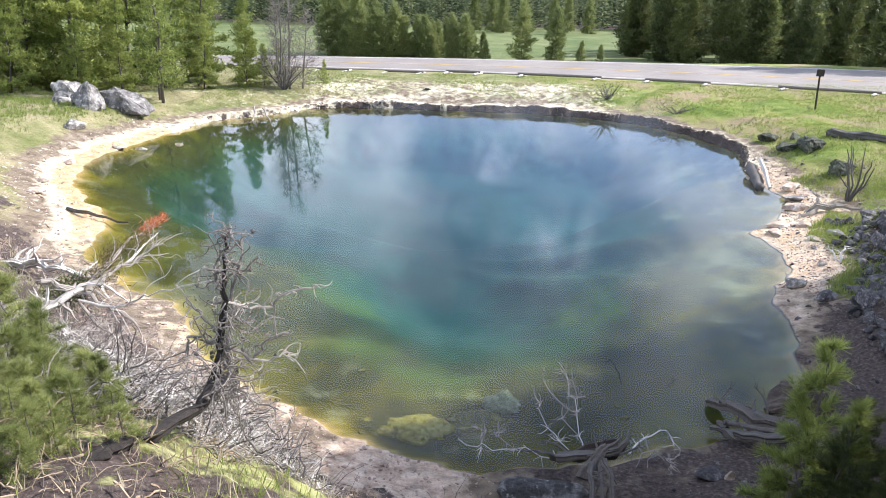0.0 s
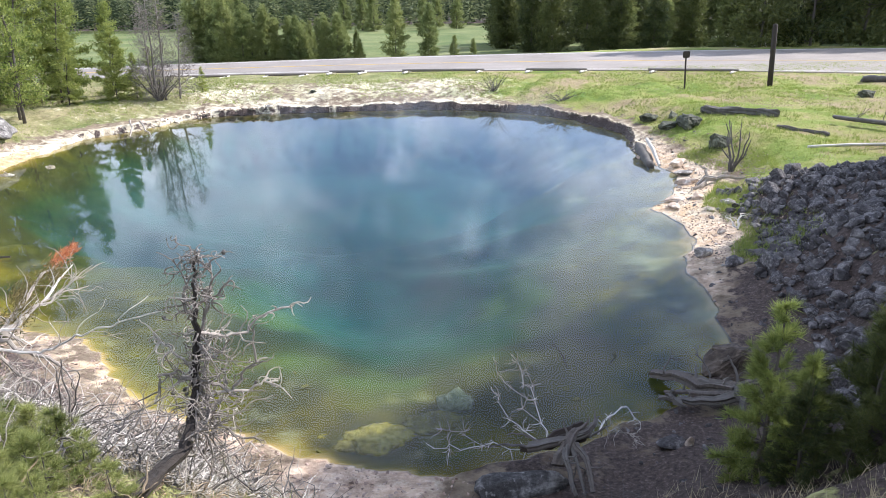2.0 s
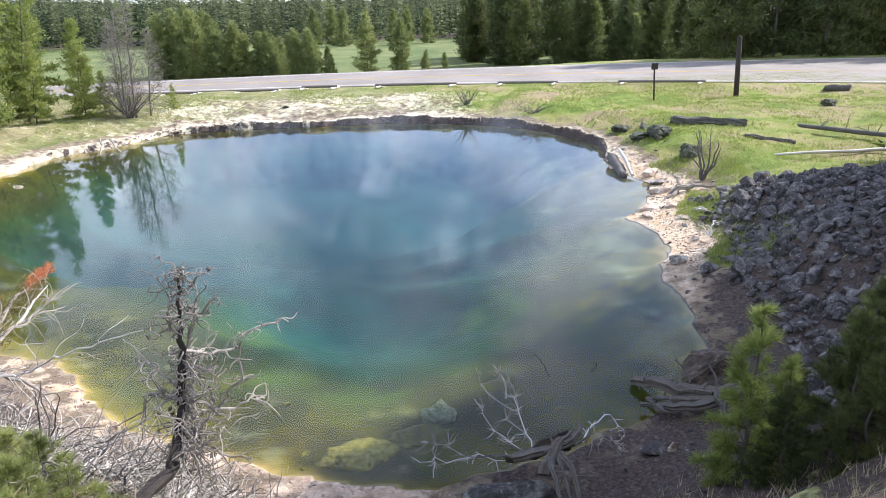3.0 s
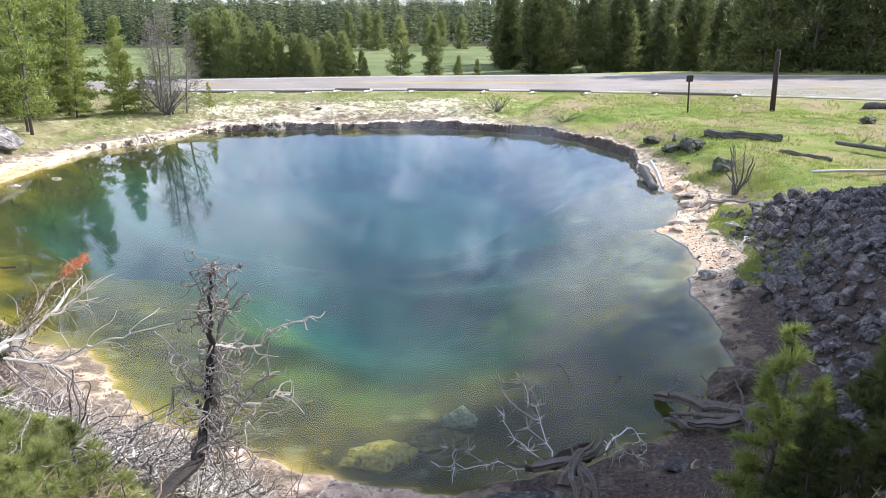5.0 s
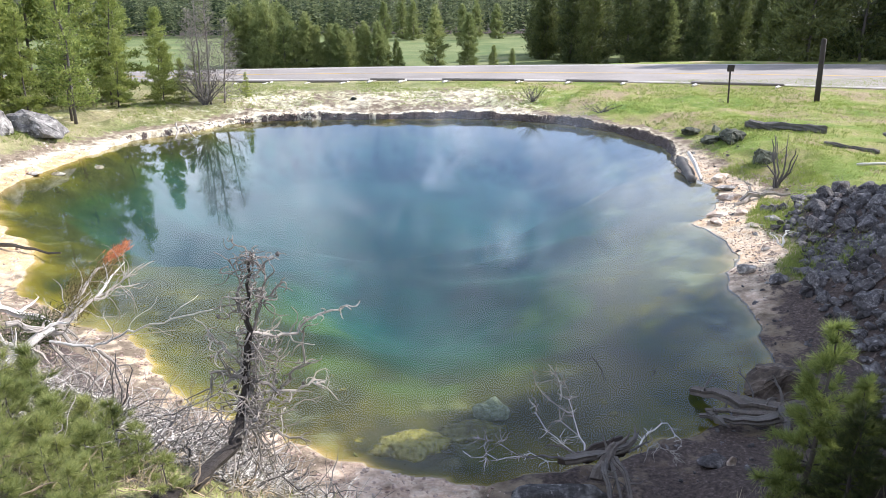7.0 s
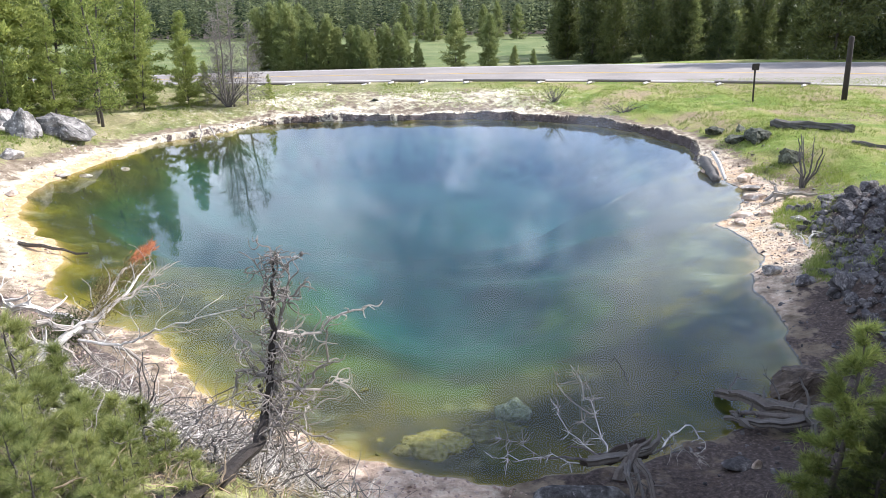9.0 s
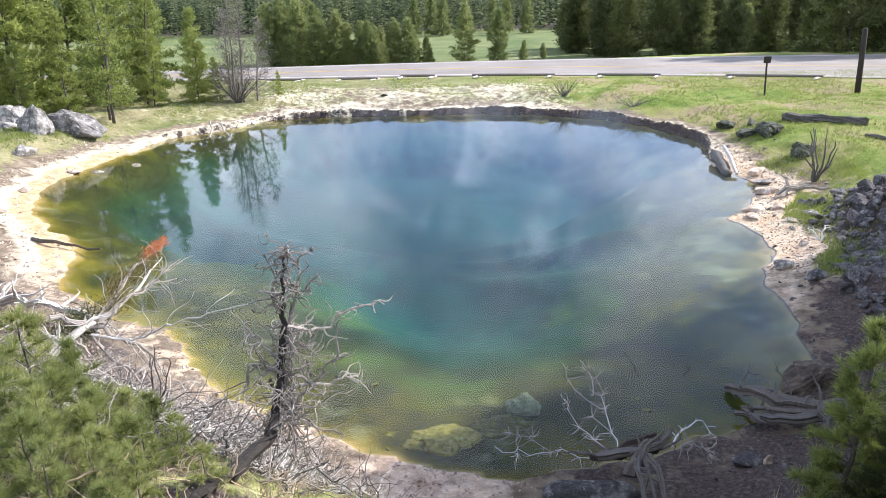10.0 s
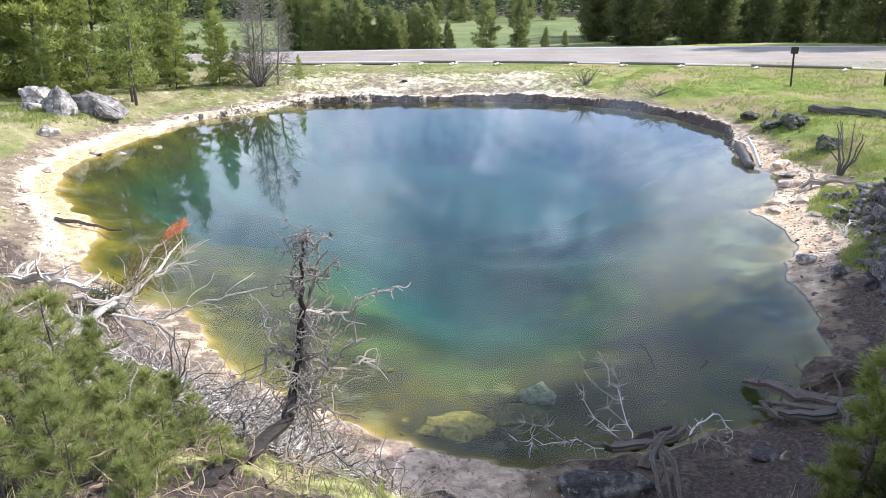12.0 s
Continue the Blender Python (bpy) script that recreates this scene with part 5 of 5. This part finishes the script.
# driftwood root on the shaded shore
sticks("driftwood_root", [
    ([(2.47, 5.58, 0.03), (2.58, 5.4, 0.12), (2.72, 5.1, 0.18), (2.92, 4.88, 0.26)], 0.036, 0.062),
    ([(2.54, 5.56, 0.03), (2.62, 5.38, 0.15), (2.74, 5.12, 0.22), (2.92, 4.9, 0.28)], 0.016, 0.03),
    ([(2.36, 5.12, 0.06), (2.52, 4.98, 0.11), (2.72, 4.84, 0.18), (2.95, 4.8, 0.24)], 0.022, 0.06),
    ([(2.42, 5.16, 0.1), (2.56, 5.02, 0.17), (2.76, 4.9, 0.22), (2.95, 4.85, 0.26)], 0.014, 0.03),
    ([(2.92, 4.85, 0.25), (2.97, 5.0, 0.40), (2.92, 5.08, 0.48)], 0.018, 0.006),
    ([(2.92, 4.85, 0.3), (2.86, 4.65, 0.26), (2.78, 4.46, 0.18)], 0.04, 0.014),
    ([(2.92, 4.85, 0.3), (3.05, 4.75, 0.42), (3.06, 4.6, 0.4)], 0.035, 0.012),
    ([(2.55, 5.5, 0.1), (2.62, 5.55, 0.2), (2.7, 5.5, 0.22)], 0.010, 0.004),
    ([(2.8, 5.1, 0.22), (2.78, 5.2, 0.36), (2.72, 5.28, 0.4)], 0.010, 0.004)], M_drift, "grey split driftwood root half in the shaded water", "driftwood", seed=14, twigs=4, twig_len=0.14, names="root", crook=0.6, other=M_dark_wood)
sticks("driftwood_root", [
    ([(5.75, 11.85, 0.08), (5.9, 11.85, 0.22), (6.15, 11.8, 0.24), (6.55, 11.7, 0.26)], 0.06, 0.016),
    ([(5.9, 11.85, 0.22), (5.92, 12.0, 0.36), (5.85, 12.1, 0.42)], 0.03, 0.012),
    ([(5.85, 11.8, 0.16), (5.6, 11.65, 0.1), (5.4, 11.5, 0.06)], 0.04, 0.012)], M_grey_wood, "pale driftwood root on the sinter shore", "driftwood", seed=15, twigs=2, twig_len=0.15, names="root")
sticks("driftwood_root", [([(5.05, 9.05, 0.22), (5.1, 9.12, 0.36), (5.2, 9.2, 0.4)], 0.02, 0.008), ([(5.05, 9.05, 0.24), (4.98, 9.15, 0.34), (4.92, 9.2, 0.36)], 0.016, 0.006)],
       M_white_wood, "small bleached driftwood twig on the sinter shore", "driftwood", seed=16, twigs=3, twig_len=0.2, names="root")

# a dark log sunk in the pool, with twigs that break the surface
sticks("sunken_log", [([(1.25, 5.98, -0.24), (1.6, 5.95, -0.23), (2.0, 5.97, -0.24), (2.32, 6.0, -0.26)], 0.03, 0.02), ([(1.75, 5.95, -0.07), (1.72, 6.0, 0.02), (1.62, 6.05, 0.14)], 0.007, 0.003),
       ([(2.2, 5.98, -0.07), (2.24, 5.95, 0.02), (2.2, 5.94, 0.06)], 0.006, 0.003)], M_post, "dark log sunk in the pool with twigs above water", "log", seed=18, twigs=2, twig_len=0.1)
# pale logs under the trees across the road, and an old stump beside it
log_thing("fallen_log", (18.4, 37.3, 0.55), (20.4, 37.2, 0.62), 0.09, 0.07, M_white_wood, "bleached fallen logs under the trees across the road", 31, 3)
log_thing("fallen_log", (19.0, 37.0, 0.62), (21.6, 37.6, 0.5), 0.07, 0.06, M_white_wood, "bleached fallen logs under the trees across the road", 32, 3)
log_thing("roadside_log", (15.8, 21.9, high(15.8, 21.9) + 0.1), (16.5, 21.5, high(16.5, 21.5) + 0.1), 0.14, 0.13, M_dark_wood, "short thick dark log section lying beside the road", 33, ragged=0.2)

# dead shrubs on the lawn


def dead_shrub(x, y, tall, stems, seed, spread, material, label, girth=0.024):
    r = random.Random(seed)
    z = high(x, y)
    lines = []
    for k in range(stems):
        a = r.uniform(0, 2 * math.pi)
        q = Vector((x + r.gauss(0, 0.03), y + r.gauss(0, 0.03), z - 0.03))
        h = tall * r.uniform(0.55, 1.0) if k else tall
        e = q + Vector((math.cos(a) * spread * r.uniform(0.3, 1), math.sin(a) * spread * r.uniform(0.3, 1), h))
        lines.append(([q, q.lerp(e, 0.5) + Vector((r.gauss(0, 0.04), r.gauss(0, 0.04), 0)), e], girth * tall, min(0.006, girth * tall * 0.4)))
    return sticks("dead_shrub", lines, material, label, "dead shrub", "dead shrubs", seed, 4, 0.25 * tall, "stem")


dead_shrub(6.65, 12.4, 0.95, 7, 21, 0.5, M_dark_wood, "dark bare dead shrub beside the rubble slope")
dead_shrub(3.7, 23.4, 0.55, 16, 22, 0.5, M_dark_wood, "dark bare twiggy shrub on the lawn")
dead_shrub(5.45, 21.1, 0.36, 22, 23, 0.7, M_dark_wood, "low grey dead shrub sprawling on the lawn")
dead_shrub(5.0, 21.2, 0.2, 10, 24, 0.6, M_grey_wood, "low grey dead shrub sprawling on the lawn")
dead_shrub(-7.2, 22.8, 1.1, 16, 25, 0.9, M_dark_wood, "dark bare brush at the foot of dead trees")
dead_shrub(-1.75, 3.45, 0.66, 3, 26, 0.1, M_dark_wood, "thin dark dead sapling with brown twigs", 0.011)
dead_shrub(9.5, 21.5, 0.16, 9, 27, 0.35, M_dark_wood, "low dark twigs at the foot of the sign")

# old stumps and slab rocks
boulder("slab_rock", 61, 0.88, 4.02, (0.38, 0.17, 0.12), M_slab, "dark flat rock with pale lichen on the near shore", "shore rocks", 0.05, 0.3)
boulder("shore_rock", 62, 2.15, 4.38, (0.16, 0.1, 0.07), M_talus, "low dark rock on the muddy shore", "shore rocks", 0.3, 0.3)
boulder("shore_rock", 63, 2.3, 4.32, (0.06, 0.05, 0.05), M_pale_rock, "small pale rock on the muddy shore", "shore rocks", 0.3, 0.2)
boulder("earth_ledge", 64, 3.3, 5.48, (0.40, 0.34, 0.24), M_earth, "dark crusted earth ledge at the waterline", "shore rocks", 0.3, 0.3, rough=0.7)
for k, (x, y, sx, sy, sz) in enumerate([(5.05, 11.15, 0.32, 0.16, 0.07), (5.4, 11.05, 0.2, 0.14, 0.07), (4.85, 10.75, 0.2, 0.14, 0.05), (5.55, 10.3, 0.17, 0.1, 0.06), (5.7, 12.2, 0.3, 0.2, 0.09), (5.95, 12.9, 0.26, 0.2, 0.1), (6.1, 13.6, 0.3, 0.2, 0.1), (5.2, 10.2, 0.12, 0.08, 0.05), (4.95, 9.3, 0.1, 0.08, 0.05)]):
    boulder("sinter_block", 80 + k, x, y, (sx, sy, sz), M_pale_rock if k not in (3, 5) else M_rock, "pale broken sinter block on the shore", "sinter blocks", k * 0.7, 0.35, 3)
for k, (x, y) in enumerate([(-8.6, 14.9), (-8.35, 15.4), (-8.7, 13.2), (-8.1, 11.4), (-7.5, 10.4), (-8.0, 16.6)]):
    boulder("sinter_block", 90 + k, x, y, (0.2, 0.12, 0.06), M_pale_rock, "pale broken sinter block on the beach", "sinter blocks", k * 0.9, 0.35, 3)


def clumpy(x, y, s):
    return fbm(x * 0.6, y * 0.6, s) + 0.5 * fbm(x * 2.2, y * 2.2, s + 2)


def pebbles(count, seed, keep, lo, hi, material, name, label):
    """Loose stones too many to count."""
    r = random.Random(seed)
    v, f = [], []
    for k, (x, y, z) in enumerate(scatter(count, seed, (-9.5, 7.5, 2.2, 23), keep)):
        m = pose(x, y, z, r.uniform(-40, 40), r.uniform(-40, 40), r.uniform(0, 360)) @ Matrix.Scale(lo + (hi - lo) * r.random() ** 2, 4)
        b0 = len(v)
        v.extend([tuple(m @ Vector(q)) for q in small_co[k % 8]])
        f.extend([tuple(b0 + i for i in q) for q in small_fa[k % 8]])
    return tagged(part(name, (v, f), material), label, "stones", kind="stuff")


small = [rock_mesh("pebble", 400 + k, (1, 0.8, 0.55), 0.3, 1) for k in range(8)]
small_co = [[tuple(v.co) for v in me.vertices] for me in small]
small_fa = [[tuple(q.vertices) for q in me.polygons] for me in small]
pebbles(4200, 1, lambda x, y, d, b, u: (d > 0.05) & (d < 1.7) & ((b > 318) | (b < 25)) & (u < 1.3 - 0.6 * d), 0.006, 0.028, M_gravel, "gravel", "pale pinkish gravel on the shore")
pebbles(90, 5, lambda x, y, d, b, u: (d > 0.1) & (d < 1.8) & ((b > 318) | (b < 25)), 0.01, 0.07, M_rock, "gravel", "grey rubble scattered on the shore")
pebbles(4200, 2, lambda x, y, d, b, u: (d > 0.03) & (d < 1.5) & (b > 225) & (b < 292) & (x < 0.35 + 0.3 * u), 0.006, 0.028, M_gravel, "gravel", "pinkish gravel on the near bank")
pebbles(70, 3, lambda x, y, d, b, u: (d > -1.5) & (d < -0.05) & (b > 235) & (b < 295) & (u < 0.5 + 2 * clumpy(x, y, 6)), 0.015, 0.06, M_olive_rock, "pool_stones", "olive algae-covered stones under shallow water")
pebbles(420, 4, lambda x, y, d, b, u: (d > 0.02) & (d < 1.6) & (b > 282) & (b < 330), 0.008, 0.045, M_talus, "gravel", "dark stones on the shaded shore")
pebbles(900, 7, lambda x, y, d, b, u: (d > 0.1) & (d < 1.5) & (b > 150) & (b < 225), 0.006, 0.05, M_pale_rock, "gravel", "pale sinter chips on the beach")

# ---- litter of twigs on the near bank ----


def brush(count, seed, box, lo, hi, material, name, label, lift=0.05):
    r = random.Random(seed)
    s = Soup()
    for x, y, z in scatter(count, seed, box, lambda x, y, d, b, u: (d > 0.42 + 0.55 * u + 0.4 * ss(-1.5, -2.0, x)) & (fbm(x * 1.7, y * 1.7, 31.0) > -0.22 + 0.3 * ss(-0.9, -0.2, x))):
        a = r.uniform(0, 2 * math.pi)
        line = wander((x, y, z + r.uniform(0, lift)), (math.cos(a), math.sin(a), r.uniform(-0.05, 0.5)), r.uniform(lo, hi), 6, 0.34, r, 0.03)
        s.tube(line, taper(7, 0.0018 + 0.0055 * r.random() ** 2.5, 0.0011), 4)
    return tagged(part(name, s.data(), material), label, "twigs", kind="stuff")


pebbles(420, 9, lambda x, y, d, b, u: (d > -0.02) & (d < 0.13) & (b > 15) & (b < 108), 0.02, 0.075, M_ledge, "bank_ledge", "broken grey-brown sinter ledge along the far bank")
pebbles(90, 10, lambda x, y, d, b, u: (d > -0.02) & (d < 0.16) & (b > 104) & (b < 128), 0.04, 0.11, M_pale_rock, "bank_ledge", "low whitish sinter ledge along the far bank")
brush(1200, 1, (-3.0, 0.1, 2.6, 5.4), 0.08, 0.38, M_grey_wood, "twig_litter", "tangle of grey dead twigs on the bank", 0.1)
brush(1500, 2, (-3.0, -0.2, 2.9, 5.4), 0.08, 0.32, M_white_wood, "twig_litter", "tangle of bleached dead twigs on the bank", 0.12)
brush(900, 16, (-3.0, 0.0, 2.6, 5.2), 0.08, 0.3, M_dark_wood, "twig_litter", "dark dead twigs lying over the bank", 0.08)
brush(520, 11, (-2.9, -1.3, 3.7, 5.3), 0.15, 0.55, M_grey_wood, "twig_litter", "heap of grey dead branches under the fallen pine", 0.35)
brush(420, 12, (-2.9, -1.1, 3.5, 5.3), 0.12, 0.5, M_white_wood, "twig_litter", "heap of bleached dead branches under the fallen pine", 0.32)
brush(700, 13, (-2.9, -0.9, 3.2, 5.0), 0.12, 0.45, M_dark_wood, "twig_litter", "dark dead twigs under the fallen pine", 0.3)
brush(500, 17, (-2.4, -0.7, 1.6, 3.0), 0.06, 0.2, M_straw_twig, "twig_litter", "pale dry stalks and twigs under the young pines", 0.05)
brush(90, 14, (-3.0, -1.2, 2.2, 3.6), 0.1, 0.28, M_grey_wood, "twig_litter", "grey dead twigs among the young pines", 0.22)
brush(90, 15, (-3.0, -1.2, 2.2, 3.6), 0.1, 0.28, M_dark_wood, "twig_litter", "dark dead twigs among the young pines", 0.22)
brush(160, 3, (-0.6, 1.6, 2.6, 4.3), 0.1, 0.35, M_dark_wood, "twig_litter", "dark twigs and stems on the near shore", 0.05)
brush(150, 4, (-7.5, -4.5, 5.5, 9.5), 0.15, 0.5, M_grey_wood, "twig_litter", "grey dead twigs on the bare left bank", 0.05)
brush(160, 5, (5.2, 7.0, 9.0, 14.0), 0.12, 0.4, M_grey_wood, "twig_litter", "dead stalks on the right shore", 0.08)

# ---- grass ----


def tufts(count, seed, inside, lo, hi, material, name, label, wide=0.10):
    rng = np.random.default_rng(seed)
    p = scatter(count, seed, (-16, 20, 1.0, 27.2), inside)
    p, z = p[:, :2], p[:, 2]
    p = np.repeat(np.column_stack([p, z - 0.01]), 5, axis=0)
    p[:, :2] += rng.normal(0, 0.02, (len(p), 2))
    w = rng.normal(size=(len(p), 3)) * np.array([0.5, 0.5, 0.15]) + np.array([0, 0, 1.0])
    w /= np.linalg.norm(w, axis=1, keepdims=True)
    ln = rng.uniform(lo, hi, len(p))
    me = tri_mesh(name, blades(p, w, ln, ln * wide, rng), material)
    return tagged(part(name, me, None), label, "grass", kind="stuff")


tufts(26000, 1, lambda x, y, d, b, u: (d > 1.1) & ((b < 60) | (b > 345)) & (y > 8.0) & (u < 0.55 + 1.6 * clumpy(x, y, 4)) & ~((y < 11.1 - 0.8 * np.maximum(0, x - 6.4)) & (x > 3.6 + 0.42 * (y - 6.3))), 0.04, 0.11, M_grass, "lawn_grass", "short bright green lawn grass")
tufts(7000, 8, lambda x, y, d, b, u: (d > 0.8) & ((b < 60) | (b > 345)) & (y > 11.2) & (u < 0.2 + 1.8 * clumpy(x, y, 14)), 0.03, 0.09, M_straw, "dry_grass", "dead straw-coloured grass patches in the lawn")
tufts(9000, 2, lambda x, y, d, b, u: (d > 0.9) & (b >= 60) & (b < 150) & (u < 0.35 + 1.8 * clumpy(x, y, 7)), 0.04, 0.10, M_grass, "lawn_grass", "patchy green grass on the far bank")
tufts(10000, 3, lambda x, y, d, b, u: (d > 1.5) & (b >= 150) & (b < 205) & (u < 0.5 + 1.6 * clumpy(x, y, 9)), 0.05, 0.14, M_grass, "lawn_grass", "rough green grass by the boulders")
tufts(1500, 4, lambda x, y, d, b, u: (d > 1.2) & (b >= 235) & (b < 285) & (d < 3.6) & (u < 0.4 + 1.6 * clumpy(x, y, 2)), 0.04, 0.12, M_grass, "bank_grass", "sparse green grass on the near bank", 0.06)
tufts(3200, 5, lambda x, y, d, b, u: (d > 0.9) & (b >= 225) & (b < 292) & (d < 3.6), 0.04, 0.14, M_straw, "dry_grass", "dry straw-coloured grass on the near bank", 0.05)
tufts(2600, 6, lambda x, y, d, b, u: (d > 0.65) & (d < 1.7) & ((b > 318) | (b < 8)) & (y > 6) & (u < 0.4 + 2.0 * clumpy(x, y, 3)), 0.05, 0.14, M_grass, "shore_grass", "fresh green grass clumps behind the shore", 0.07)

rocks_at = [(7.0, 17.7), (7.5, 17.2), (7.3, 15.95), (6.9, 16.2), (7.1, 13.9), (6.4, 18.9), (-10.4, 16.6), (-9.6, 17.0), (9.4, 15.8), (8.2, 16.5)]
tufts(420, 7, lambda x, y, d, b, u: (d > 0.6) & (np.min([np.hypot(x - q[0], y - q[1]) for q in rocks_at], axis=0) < 0.3 + 0.35 * u), 0.05, 0.15, M_needle_mid, "rock_weeds", "dark green weeds round rocks on the lawn", 0.12)

# ---- young pines close to the camera ----
near_pine = [pine("young_pine", 60 + k, 1.0, 0.46, 12, 8, 0.135, 44, M_needle_near, "bushy green young pine on the near bank", "young pines on the bank", bark=M_drift, bare=0.02, thin=0.03, slim=0.033, loose=0.04, density=0.75) for k in range(3)]
stand(near_pine, [(-1.6, 2.2, 0.34), (-1.75, 2.4, 0.36), (-1.5, 1.95, 0.34), (-1.95, 2.2, 0.4), (-1.6, 2.55, 0.36), (-1.35, 2.3, 0.3), (-1.2, 2.05, 0.28), (-1.85, 2.85, 0.38), (-1.55, 2.85, 0.3), (-2.45, 3.3, 0.46), (-2.02, 3.12, 0.5), (-1.72, 2.72, 0.34), (-2.8, 3.5, 0.42), (-2.25, 2.75, 0.55), (-1.55, 2.35, 0.31), (-2.7, 2.95, 0.55), (-1.95, 2.35, 0.5), (-3.15, 3.3, 0.5),
                  (-1.35, 2.05, 0.27), (-1.7, 2.05, 0.31), (-2.35, 3.55, 0.34), (-1.15, 1.8, 0.22), (-2.1, 2, 0.5), (-1.85, 2.65, 0.37), (-1.45, 2.5, 0.27), (-2.25, 3.1, 0.55),
                  (-1.55, 1.75, 0.33), (-1.3, 1.6, 0.3), (-1.22, 1.95, 0.27), (-1.16, 1.8, 0.25), (-1.38, 1.85, 0.3), (-1.75, 1.7, 0.36), (-1.4, 2.2, 0.27), (-1.25, 2.5, 0.28), (-1.48, 2.78, 0.34), (-1.72, 3.02, 0.36), (-1.28, 2.28, 0.28), (-1.02, 2.2, 0.22)])
shade_pine = [pine("young_pine", 66 + k, 1.3, 0.29, 20, 16, 0.075, 30, M_needle_mid, "young green pine in front of the rubble slope", "young pines by the rubble", bare=0.02, thin=0.05, slim=0.065, loose=0.06) for k in range(2)]
stand(shade_pine, [(2.42, 3.65, 1.03), (2.66, 3.62, 0.72)])
# the dimness of the shaded bank is put into these needles' colour
dim_pine = pine("young_pine", 69, 1.2, 0.44, 16, 18, 0.08, 30, M_needle_dark, "young pine with the bank's shade put into its dark green needles", "young pines by the rubble", bare=0.02, thin=0.05, slim=0.065, loose=0.06)
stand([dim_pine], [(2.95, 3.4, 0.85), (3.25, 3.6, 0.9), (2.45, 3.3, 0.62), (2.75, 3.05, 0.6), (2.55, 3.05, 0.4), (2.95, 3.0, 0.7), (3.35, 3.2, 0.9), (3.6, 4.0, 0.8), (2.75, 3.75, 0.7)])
